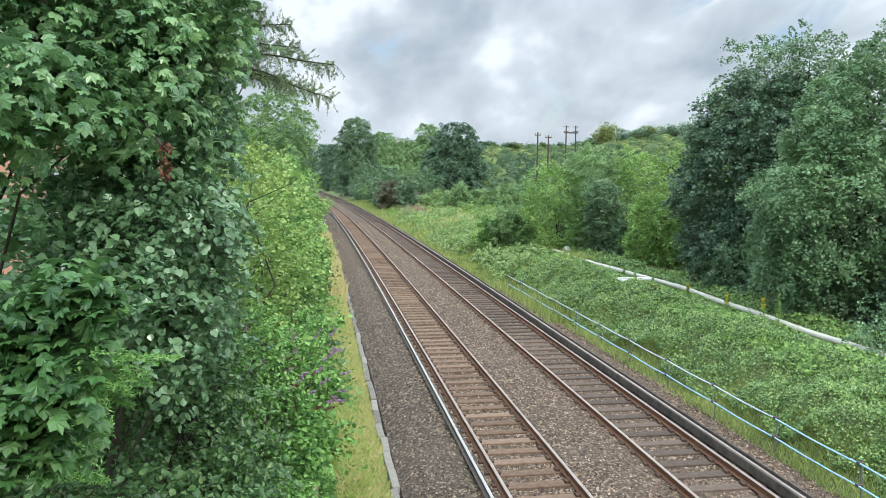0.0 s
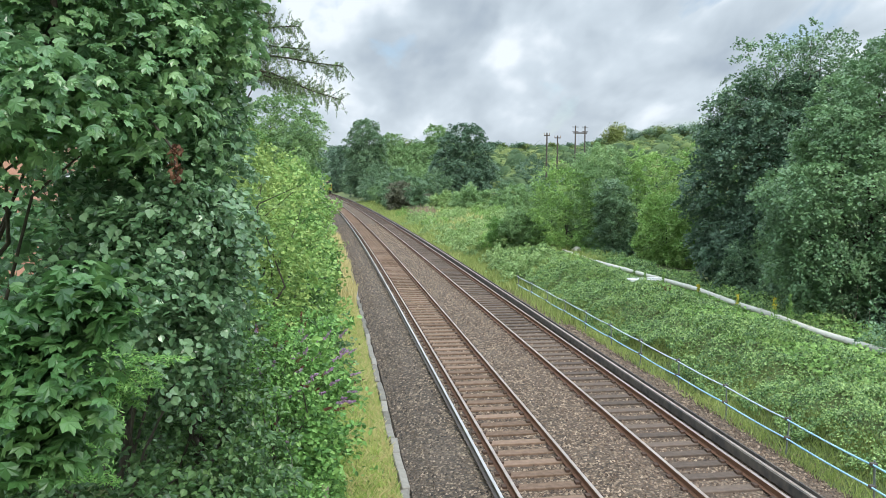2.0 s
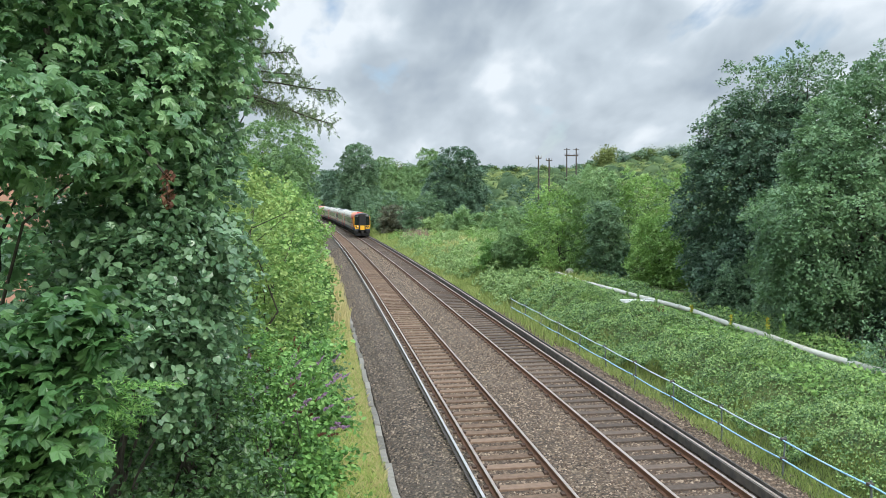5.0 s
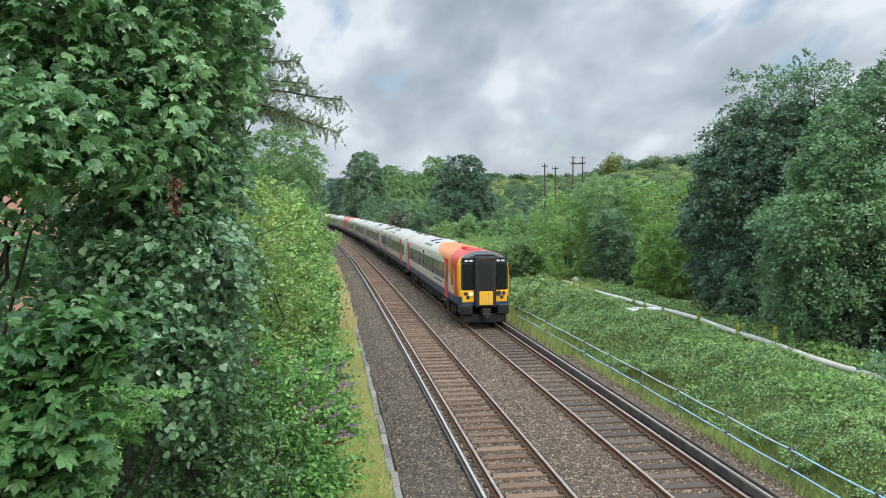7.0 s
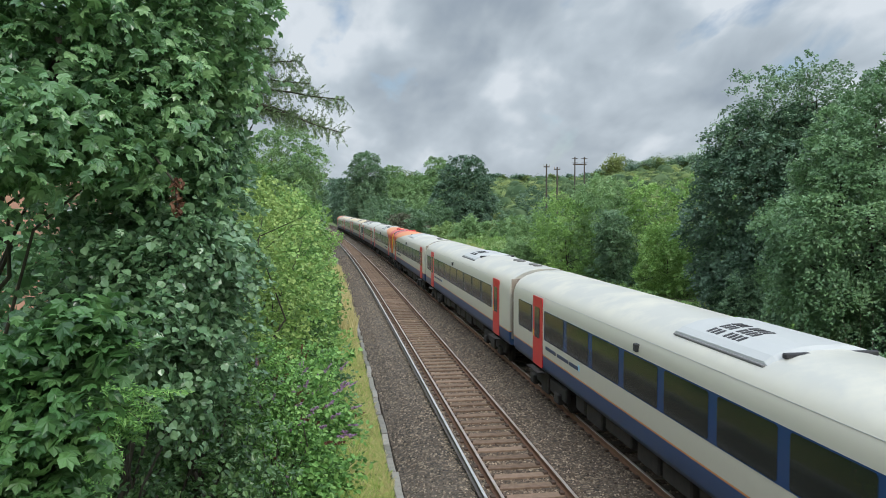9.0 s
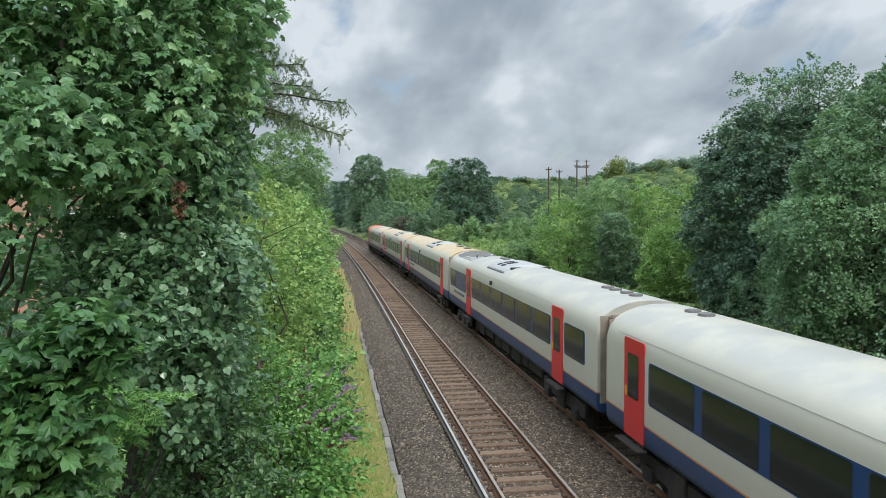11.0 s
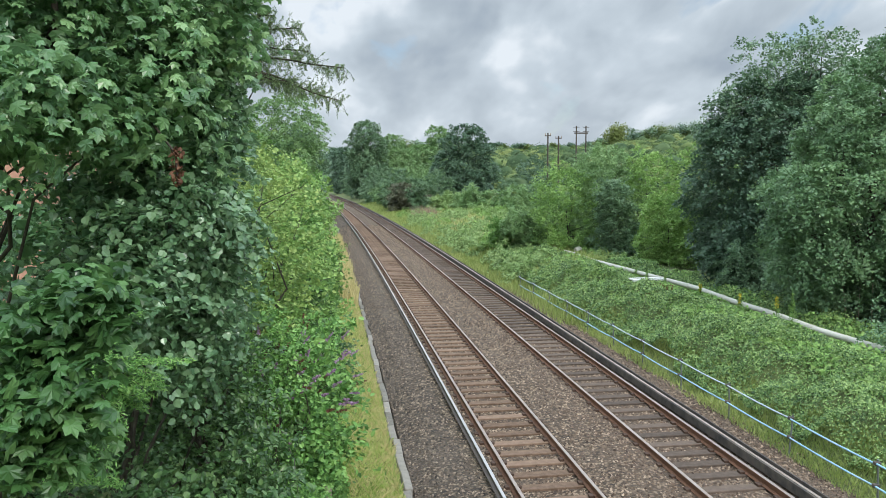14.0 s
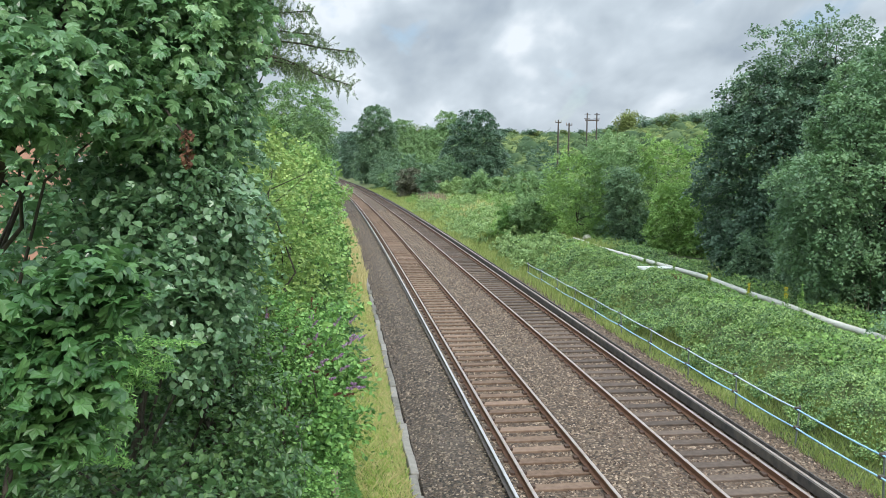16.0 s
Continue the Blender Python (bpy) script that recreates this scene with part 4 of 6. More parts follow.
def left_hedge():
    spec = [(-2.1, 19, 3.7, 1.5, 2.2, 2.75, LEAF_YELLOW, 41), (-1.35, 22.5, 2.6, 1.3, 2.2, 2.4, LEAF_BRIGHT, 42), (-2.3, 25, 4.0, 1.6, 2.6, 3.0, LEAF_YELLOW, 43),
            (-1.3, 28, 2.4, 1.3, 2.6, 2.3, LEAF_MID, 44), (-1.9, 32, 3.6, 1.7, 3.0, 2.9, LEAF_BRIGHT, 45), (-1.5, 37, 2.6, 1.5, 3, 2.5, LEAF_YELLOW, 46), (-2.1, 43, 3.4, 1.7, 3.6, 3.1, LEAF_MID, 47),
            (-1.9, 50, 3.0, 1.7, 4, 2.9, LEAF_BRIGHT, 48), (-2.3, 58, 3.0, 1.5, 4, 3.0, LEAF_MAROON, 49), (-0.55, 18.3, 0.7, 0.55, 1.6, 0.9, LEAF_BRIGHT, 50)]
    for x, y, z, rx, ry, rz, mt, sd in spec:
        n = 9500 if y < 21 else 8000
        tree("hedge_shrub", "leafy " + ("yellow-green" if mt is LEAF_YELLOW else "dark reddish" if mt is LEAF_MAROON else "fresh green") + " shrub on the cutting side", "shrub",
             [(x, y, z, rx, ry, rz), (x - 0.8, y + 0.8, z + 0.3, rx, ry, rz * 0.9)], n, 0.075 + 0.0022 * y, OVAL if y < 21 else DIAMOND, mt, (x - 0.3, y), sd, "shrubs of the hedge", lump=0.3, per=12, inner=0.15, reach=0.6, droop=-0.4, limbs=24, hang=-0.2)
        if sd < 50:
            skirt = [LEAF_MID, LEAF_BRIGHT, LEAF_BRAMBLE, LEAF_ASH][sd % 4]
            tree("hedge_shrub", "low green shrub spilling over the verge", "shrub", [(x + 0.55 + 0.25 * math.sin(sd * 2.1), y - 0.7, 0.7, rx * 0.75, ry * 0.9, 1.2), (x + 0.2, y + 1.2, 1.5, rx * 0.8, ry * 0.7, 1.1)],
                 4800, 0.072 + 0.0022 * y, OVAL if y < 21 else DIAMOND, skirt, (x, y - 0.6), sd + 500, "shrubs of the hedge", lump=0.3, per=9, reach=0.5, droop=-0.1, inner=0.15)
    big = [(-4.6, 74, 8.5, 4.5, 4.5, 5.1, LEAF_ASH, 61), (-4.4, 88, 6.5, 3.6, 6, 5.2, LEAF_CHESTNUT, 62), (-4.6, 106, 6.5, 3.6, 8, 6.0, LEAF_DARK, 63), (-8.8, 66, 6.5, 3.6, 5, 4.6, LEAF_MID, 64)]
    for x, y, z, rx, ry, rz, mt, sd in big:
        tree("hedgerow_tree", "rounded green hedgerow tree beside the line", "tree", [(x, y, z, rx, ry, rz), (x + 0.6, y - 2, 3.0, rx * 0.72, ry * 0.9, 3.2), (x - 1.5, y + 1, z - 1.5, rx, ry, rz * 0.8)],
             44000, 0.21, TRI, mt, (x, y), sd, "trees of the hedge", lump=0.22, inner=0.2, per=22, reach=1.1)
    # small bush row that closes the view along the bend
    for i, y in enumerate(np.arange(120, 250, 14.0)):
        x = float(bend(y)) - 3.2
        tree("hedgerow_tree", "rounded green hedgerow tree beside the line", "tree", [(x, y, 4.0, 3.2, 8, 4.6)], 5000, 0.6, TRI, [LEAF_DARK, LEAF_MID, LEAF_CHESTNUT][i % 3], (x, y), 70 + i, "trees of the hedge", per=8)


def right_trees():
    tree("sycamore_tree", "tall dark sycamore with dense drooping sprays of leaves", "tree",
         [(18.6, 31, 5.3, 3.0, 2.6, 3.6), (19.1, 31, 8.0, 2.4, 2.3, 2.2), (21.0, 31.3, 4.6, 3.2, 2.5, 3.7), (21.6, 31.4, 8.0, 2.4, 2.2, 2.4), (18.4, 30.6, 2.6, 2.2, 1.9, 1.7)],
         120000, 0.125, TRI, LEAF_DARK, (19.4, 31.2), 81, per=26, lump=0.2, inner=0.25, reach=0.8, r0=0.25)
    tree("sycamore_tree", "thin-crowned sycamore showing sky through its top", "tree",
         [(19.4, 31.0, 9.9, 1.9, 1.7, 2.0), (20.9, 31.2, 10.7, 1.6, 1.6, 1.9), (22.8, 31.4, 10.3, 1.7, 1.6, 1.9), (18.0, 30.8, 8.9, 1.4, 1.3, 1.5)], 17000, 0.12, TRI, LEAF_CHESTNUT, (20.4, 31.8), 82, per=14, inner=0.3, lump=0.3, limbs=46, r0=0.13, reach=0.7)
    tree("ash_tree", "broad green tree with layered boughs beside the dark sycamore", "tree",
         [(17.0, 23, 5.2, 2.5, 2.2, 2.3), (17.6, 23, 7.5, 1.8, 1.9, 1.9), (19.1, 23.1, 8.9, 1.9, 1.9, 1.9), (19.2, 22.6, 5.2, 2.8, 2.3, 3.4), (17.0, 23.2, 3.3, 2.2, 1.8, 1.7)],
         120000, 0.1, TRI, LEAF_MAPLE, (18.3, 23.2), 83, per=26, lump=0.2, inner=0.25, reach=0.7, r0=0.22)
    tree("ash_tree", "green tree standing over the bank", "tree", [(20.0, 17.5, 5, 2.6, 2.4, 4.2), (21.5, 20, 6, 2.6, 2.4, 4.8)], 22000, 0.15, DIAMOND, LEAF_CHESTNUT, (20.2, 18), 84, per=14, reach=0.8, r0=0.2)
    tree("shrub", "pale-leaved shrub at the end of the bank", "shrub", [(14.95, 17.9, 1.75, 0.7, 0.7, 0.85)], 2200, 0.075, OVAL, LEAF_LIME, (14.9, 18.0), 85, per=8, reach=0.3)
    mids = [(15.4, 47.5, 3.6, 2.2, 2.4, 2.8, LEAF_BRIGHT, 91), (17.6, 46, 4.4, 2.0, 2.4, 3.2, LEAF_ASH, 92), (20.2, 45, 4.2, 2.2, 2.5, 3.0, LEAF_BRIGHT, 93), (18.6, 39.5, 2.8, 1.6, 1.7, 1.9, LEAF_BRIGHT, 94),
            (16.9, 43.3, 3.0, 1.2, 1.3, 2.4, LEAF_CHESTNUT, 95), (22.8, 43, 4.0, 2.3, 2.4, 3.2, LEAF_BRIGHT, 96), (20.6, 37.5, 2.6, 1.6, 1.5, 2.2, LEAF_MID, 97), (12.9, 50, 2.0, 1.2, 1.5, 1.5, LEAF_ASH, 98),
            (17.6, 23.6, 2.2, 1.6, 1.2, 1.3, LEAF_CHESTNUT, 104), (19.4, 22.9, 2.2, 1.7, 1.4, 1.5, LEAF_CHESTNUT, 105), (18.8, 18.9, 2.6, 1.5, 1.4, 2.0, LEAF_CHESTNUT, 106), (17.6, 26.2, 1.9, 1.2, 1.4, 1.2, LEAF_CHESTNUT, 101), (18.6, 20.4, 1.8, 1.4, 1.3, 1.5, LEAF_DARK, 102), (17.2, 28.6, 1.8, 1.2, 1.3, 1.1, LEAF_CHESTNUT, 103), (15.8, 52, 2.6, 1.8, 2.0, 2.2, LEAF_ASH, 99), (23.2, 37, 3.4, 2.0, 2.0, 3.0, LEAF_MID, 100),
            (12.6, 52, 1.7, 1.5, 2.0, 1.3, LEAF_MID, 107), (19.0, 52, 4.4, 2.0, 2.2, 3.2, LEAF_ASH, 108)]
    for x, y, z, rx, ry, rz, mt, sd in mids:
        tree("hedge_tree", "bushy " + ("dark" if mt in (LEAF_DARK, LEAF_CHESTNUT) else "light green") + " thicket tree above the bank", "tree",
             [(x, y, z, rx, ry, rz), (x + 0.3, y - 0.4, 1.8, rx * 0.9, ry * 0.9, 1.3), (x - 0.5 * rx, y - 0.3, z + 0.45 * rz, rx * 0.5, ry * 0.5, rz * 0.7)], 21000 if y > 35 else 13000, 0.115 if y > 35 else 0.1, TRI, mt, (x, y), sd, "thicket above the bank",
             inner=0.2, per=20, lump=0.25, reach=0.6 if y > 35 else 0.5, droop=-0.2 if y > 35 else 0.2, limbs=10)


def distance():
    spec = [("round dark-leaved tree standing alone", 26.8, 150, 8.0, 6.0, 5.6, 8.2, LEAF_DARK, 20000, 0.55, 111),
            ("tall green tree beyond the bend", 9.4, 196, 11.2, 5.0, 5.6, 8.6, LEAF_CHESTNUT, 17000, 0.62, 112), ("green tree at the bend", 4.5, 262, 8.0, 5.0, 6, 8, LEAF_DARK, 10000, 0.7, 113),
            ("light tree against the sky", 33.5, 235, 13.5, 5.0, 6, 7.8, LEAF_ASH, 9000, 0.7, 114), ("pale green tree beyond the bend", 26.5, 228, 9.0, 5.0, 5, 6.4, LEAF_ASH, 9000, 0.65, 119), ("green tree beyond the bend", 18.0, 222, 10.5, 5.5, 6, 7.0, LEAF_ASH, 11000, 0.65, 115),
            ("dark tree beyond the bend", 3.0, 300, 8.5, 6, 8, 9, LEAF_DARK, 8000, 0.8, 116), ("leafy tree beyond the bend", 1.5, 330, 8, 7, 9, 10, LEAF_CHESTNUT, 8000, 0.8, 117), ("leafy tree by the line", -22, 300, 8, 8, 9, 12, LEAF_DARK, 8000, 0.8, 118)]
    for lab, x, y, z, rx, ry, rz, mt, n, s, sd in spec:
        tree("tree", lab, "tree", [(x, y, z, rx, ry, rz), (x + 0.5, y, z * 0.55, rx * 0.92, ry, rz * 0.62)], int(n * 2.2), s * 0.62, TRI, mt, (x, y), sd, "trees in the distance", per=18, lump=0.2, inner=0.2, reach=1.5, limbs=6)
    shr = [(11.3, 133, 1.5, 1.9, 3, 1.6, LEAF_CHESTNUT), (10.6, 152, 2.2, 2.1, 3, 2.4, LEAF_ASH), (9.2, 178, 2.5, 2.1, 4, 2.8, LEAF_CHESTNUT), (17.5, 118, 1.6, 2.2, 2.2, 1.6, LEAF_MEADOW), (21, 112, 2.2, 2.4, 2.4, 2.2, LEAF_ASH), (27.5, 112, 2.6, 2.6, 2.6, 2.4, LEAF_CHESTNUT), (11.2, 124, 2.2, 2.2, 2.5, 2.1, LEAF_MAROON), (14.0, 126, 2.0, 2.3, 2.5, 1.9, LEAF_MAROON), (12.4, 141, 3.4, 3.3, 4, 3.7, LEAF_CHESTNUT), (15.5, 146, 4.0, 3.8, 4, 4.0, LEAF_ASH), (19.5, 138, 3.2, 3.0, 3, 3.2, LEAF_CHESTNUT),
           (13.5, 116, 2.4, 1.6, 2, 2.6, LEAF_CHESTNUT), (9.6, 165, 3.5, 3.2, 4, 4.4, LEAF_CHESTNUT), (7.6, 205, 3.6, 2.6, 5, 4.8, LEAF_DARK), (24.6, 98, 2.2, 3.0, 2.6, 2.3, LEAF_ASH), (31, 108, 2.4, 3.2, 3, 2.6, LEAF_CHESTNUT),
           (37, 120, 3, 4, 4, 3.2, LEAF_CHESTNUT), (22, 168, 4, 4, 4, 4.5, LEAF_ASH), (33, 165, 5, 5, 5, 4.5, LEAF_CHESTNUT), (42, 150, 5.5, 4.5, 4, 4, LEAF_DARK), (5.9, 232, 3.6, 2.8, 6, 5, LEAF_CHESTNUT)]
    for i, (x, y, z, rx, ry, rz, mt) in enumerate(shr):
        tree("distant_shrub", "wild " + ("reddish" if mt is LEAF_MAROON else "green") + " shrub beyond the meadow", "shrub", [(x, y, z, rx, ry, rz)], 8000, 0.26, TRI, mt, (x, y), 130 + i, "shrubs beyond the meadow", per=16, lump=0.28, inner=0.2, reach=0.9, droop=-0.1, limbs=5)
    # bramble mounds on the meadow beside the line
    rng = np.random.default_rng(150)
    for i in range(120):
        y = rng.uniform(42, 112) if i % 3 else rng.uniform(40, 70)
        lat = 10.9 + (2.5 + 0.13 * y) * rng.random() ** (0.9 if i % 3 else 1.4)
        if y < 51 and lat > 12.6:
            continue
        x = lat + float(bend(y)); r = rng.uniform(0.8, 1.9)
        z = float(ground_z(lat, y))
        tree("bramble_mound", "low tangled pale green bramble mound", "bush", [(x, y, z + 0.2, r, r, rng.uniform(0.45, 1.0)), (x + 0.8, y + 0.5, z + 0.15, r * 0.8, r, 0.6)], 2300, 0.15, TRI, [LEAF_MEADOW, LEAF_BRIGHT, LEAF_MEADOW, LEAF_MEADOW][i % 4], None, 160 + i, "bramble mounds", per=9, inner=0.1, lump=0.3, reach=0.45, droop=-0.1)


def hillside():
    """Scrub over the rise, and the row of trees on its skyline."""
    rng = np.random.default_rng(200)
    kinds = [(LEAF_SCRUB, "dense green scrub covering the hillside"), (LEAF_SCRUB_DARK, "dark thorn bushes scattered over the hillside"), (LEAF_SCRUB_PALE, "pale yellowish gorse on the hillside")]
    P, Nn, C = [[], [], []], [[], [], []], [[], [], []]
    dome = [(math.cos(a) * math.cos(e), math.sin(a) * math.cos(e), math.sin(e)) for e in (-0.1, 0.5, 1.05) for a in np.arange(9) * 0.698] + [(0, 0, 1)]
    dome = np.array(dome)
    cap = [(r * 9 + j, r * 9 + (j + 1) % 9, r * 9 + 9 + (j + 1) % 9) for r in (0, 1) for j in range(9)] + [(r * 9 + j, r * 9 + 9 + (j + 1) % 9, r * 9 + 9 + j) for r in (0, 1) for j in range(9)] + [(18 + j, 18 + (j + 1) % 9, 27) for j in range(9)]
    cap = np.array(cap)
    for i in range(1250):
        y = 105 + 355 * rng.random() ** 1.15
        x = rng.uniform(0.10, 0.62) * y + rng.uniform(0, 14)
        if x < 24 or (y < 200 and x < 34 and rng.random() < 0.5):
            continue
        r = rng.uniform(1.4, 4.2) * (0.8 + 0.4 * rng.random())
        k = int(rng.choice(3, p=(0.55, 0.25, 0.2)))
        z = float(ground_z(x - float(bend(y)), y))
        n = 210 if y < 240 else 130
        d = unit(rng.normal(0, 1, (n, 3))); d[:, 2] = np.abs(d[:, 2])
        ph = rng.uniform(0, 6.28, 3)
        wob = 1 + 0.22 * np.sin(5 * d[:, 0] + ph[0]) * np.sin(5 * d[:, 1] + ph[1]) + 0.12 * np.sin(9 * d[:, 2] + ph[2])
        h = r * (rng.uniform(0.7, 1.3) if k == 1 else rng.uniform(0.5, 0.85))
        P[k].append(np.array((x, y, z + 0.1)) + d * np.array((r, r, h)) * (wob * rng.uniform(0.9, 1.05, n))[:, None])
        Nn[k].append(d * 0.8 + (0, 0, 0.5))
        C[k].append(np.array((x, y, z)) + dome * np.array((r, r, h)) * rng.uniform(0.78, 0.98, (28, 1)))
    for k, (mt, lab) in enumerate(kinds):
        s = leaves("hillside_scrub", np.concatenate(P[k]), np.concatenate(Nn[k]), 0.6, TRI, mt, None, rng, 0)
        tagged(s, lab, "scrub", kind="stuff")
        m = len(C[k])
        s = mesh_of("scrub_mass", np.concatenate(C[k]), (np.arange(m)[:, None, None] * 28 + cap[None]).reshape(-1, 3), mt, None, True)
        tagged(s, lab, "scrub", kind="stuff")
    for i in range(44):
        u = i / 43
        ratio = 0.09 + 0.47 * u + rng.uniform(-0.004, 0.004)
        y = rng.uniform(440, 470); x = ratio * y
        z = float(ground_z(x - float(bend(y)), y)); r = rng.uniform(3.5, 7)
        if 0.12 < ratio < 0.40:
            r *= 0.55
        tree("skyline_tree", "small dark tree on the far skyline", "tree", [(x, y, z + r * 0.7, r * 1.25, r, r * 0.8)], 800, 0.9, TRI, [LEAF_DARK, LEAF_SCRUB, LEAF_CHESTNUT][i % 3], None, 210 + i, "skyline trees", per=8)
    y, x = 440, 0.388 * 440
    z = float(ground_z(x - float(bend(y)), y))
    tree("skyline_tree", "single pale green tree on the hilltop", "tree", [(x, y, z + 7.5, 6.2, 6, 6.8), (x, y, z + 4, 5, 4, 5)], 3600, 0.9, DIAMOND, LEAF_SCRUB_PALE, (x, y), 290, "skyline trees", per=8, lump=0.12)


def blades(name, lat, y, height, width, material, rng, label, category, lean=0.35):
    n = len(lat)
    z = ground_z(lat, y)
    a = rng.uniform(0, 6.283, n)
    h = height * rng.uniform(0.5, 1.3, n)
    dx, dy = np.cos(a), np.sin(a)
    bx = lat + bend(y)
    ln = rng.uniform(0, lean, n) * h
    b = rng.uniform(0, 6.283, n)
    w = width
    v = np.stack([np.stack([bx - dx * w, y - dy * w, z - 0.02], -1), np.stack([bx + dx * w, y + dy * w, z - 0.02], -1),
                  np.stack([bx + dx * w * 0.6 + np.cos(b) * ln * 0.4, y + dy * w * 0.6 + np.sin(b) * ln * 0.4, z + h * 0.6], -1),
                  np.stack([bx + np.cos(b) * ln, y + np.sin(b) * ln, z + h], -1)], 1)
    f = (np.arange(n)[:, None, None] * 4 + np.array([(0, 1, 2), (0, 2, 3)])[None]).reshape(-1, 3)
    return tagged(mesh_of(name, v.reshape(-1, 3), f, material), label, category, kind="stuff")


def grasses():
    rng = np.random.default_rng(300)
    n = 76000
    y = 9 + 60 * rng.random(n) ** 1.6
    blades("verge_grass", rng.uniform(-0.4, 1.33, n), y, 0.10, 0.0016 + y * 0.00017, GRASS, rng, "unmown bright green and yellowing verge grass", "grass", 0.8)
    n = 15000
    y = 9 + 40 * rng.random(n) ** 1.4
    blades("verge_dry_grass", 1.27 - 1.0 * rng.random(n) ** 1.4, y, 0.13, 0.0014 + y * 0.00014, GRASS_DRY, rng, "straw-coloured grass stalks on the verge", "grass", 1.3)
    n = 11000
    y = rng.uniform(36, 74, n)
    blades("dry_grass_stand", rng.uniform(0.0, 1.3, n), y, 0.8, 0.02, GRASS_DRY, rng, "stand of tall straw-yellow dry grass", "grass", 0.3)
    n = 34000
    y = 8 + 50 * rng.random(n) ** 1.4
    blades("bank_foot_grass", 9.98 + 1.5 * rng.random(n) ** 0.8, y, 0.19, 0.003 + y * 0.00024, GRASS_ROUGH, rng, "rough grass along the foot of the bank", "grass", 0.7)
    n = 42000
    y = 40 + 130 * rng.random(n) ** 1.3
    lat = 9.4 + (rng.random(n) ** 1.3) * (4 + 0.09 * y)
    blades("meadow_grass", lat, y, 0.42, 0.012 + y * 0.0006, GRASS_ROUGH, rng, "rough green meadow grass beside the line", "grass", 0.6)
    # tussocks in the verge
    m, k = 420, 26
    cy = np.repeat(9 + 42 * rng.random(m) ** 1.5, k); cl = np.repeat(rng.uniform(-0.5, 1.05, m), k)
    blades("verge_tussock", cl + rng.normal(0, 0.06, m * k), cy + rng.normal(0, 0.07, m * k), 0.15, 0.0014 + cy * 0.00013, GRASS, rng, "taller green tussocks in the verge", "grass", 1.0)
    n = 1500
    y = rng.uniform(62, 110, n)
    blades("dry_meadow_grass", rng.uniform(12.5, 19, n), y, 0.7, 0.03, GRASS_DRY, rng, "pale seeding grass in the meadow", "grass", 0.4)
    n = 420
    y = rng.uniform(100, 112, n)
    blades("willowherb", rng.uniform(12.5, 15.5, n), y, 1.2, 0.05, PETAL_PINK, rng, "pink flowering willowherb in the meadow", "flowers", 0.2)
    n = 2600
    y = rng.uniform(30, 52, n)
    blades("tall_bank_grass", rng.uniform(9.5, 10.8, n), y, 0.55, 0.012, GRASS_ROUGH, rng, "tall seeding grass by the fence end", "grass", 0.4)
    # ivy carpet on the bank
    n = 250000
    y = 8 + 44 * rng.random(n) ** 1.25
    lat = 10.6 + 0.25 * np.sin(y * 0.9) * np.sin(y * 2.3) + 5.7 * rng.random(n) ** 1.05
    z = ground_z(lat, y)
    lump = 0.2 * np.sin(lat * 3.3 + 1.1 * np.sin(y * 1.7)) * np.sin(y * 2.1) + 0.14 * np.sin(lat * 1.3 + y * 0.8) + 0.1 * np.sin(lat * 7.1 + y * 2.3) * np.sin(y * 5.3 - lat * 2.2) + 0.22
    keep = np.abs(lat - 14.85) > 0.4
    lump = 1.25 * lump * np.clip(np.abs(lat - 14.6) / 1.5 - 0.15, 0, 1)
    pos = np.stack([lat + bend(y), y, z + np.maximum(lump, 0) + rng.random(n) * 0.2], -1)[keep]
    n = len(pos)
    iv = leaves("ivy_carpet", pos, np.array((-0.4, -0.2, 0.8)) + rng.normal(0, 0.45, (n, 3)), 0.042 + 0.0011 * pos[:, 1], TRI, LEAF_IVY, None, rng, 0.4)
    tagged(iv, "dense carpet of glossy ivy covering the bank", "ivy", kind="stuff")
    # low plants along the pipe and under the trees
    n = 20000
    y = 11 + 39 * rng.random(n) ** 1.2
    lat = 17.0 - 4.7 * rng.random(n) ** 0.9
    pos = np.stack([lat + bend(y), y, ground_z(lat, y) + 0.1 + 0.45 * rng.random(n) * (0.5 + 0.5 * np.sin(y * 1.1 + lat)) * (np.abs(lat - 14.7) > 0.7)], -1)
    h = leaves("bank_herbs", pos, np.array((-0.3, -0.3, 0.8)) + rng.normal(0, 0.4, (n, 3)), 0.12, TRI, LEAF_BRIGHT, None, rng, 0.3)
    tagged(h, "nettles and herbs along the top of the bank", "weeds", kind="stuff")
    n = 30000
    y = 9 + 26 * rng.random(n) ** 1.3
    edge = 0.18 + 0.14 * np.sin(y * 1.9) + 0.1 * np.sin(y * 4.3)
    q = rng.random(n)
    lat = edge - 1.0 * q ** 1.2
    pos = np.stack([lat + bend(y), y, ground_z(lat, y) + 0.04 + rng.random(n) * (0.12 + 0.55 * q)], -1)
    h = leaves("verge_nettles", pos, np.array((0.3, -0.3, 0.8)) + rng.normal(0, 0.4, (n, 3)), 0.075, LANCE_WIDE, LEAF_MID, None, rng, 0.3)
    tagged(h, "fresh green nettles spilling out onto the verge", "weeds", kind="stuff")
    # undergrowth on the near left bank
    n = 26000
    y = 5 + 50 * rng.random(n) ** 1.2
    lat = rng.uniform(-5.5, -0.25, n)
    pos = np.stack([lat + bend(y), y, ground_z(lat, y) + rng.random(n) * 0.5], -1)
    h = leaves("bank_undergrowth", pos, np.array((0.3, -0.3, 0.8)) + rng.normal(0, 0.4, (n, 3)), 0.11, TRI, LEAF_MID, None, rng, 0.3)
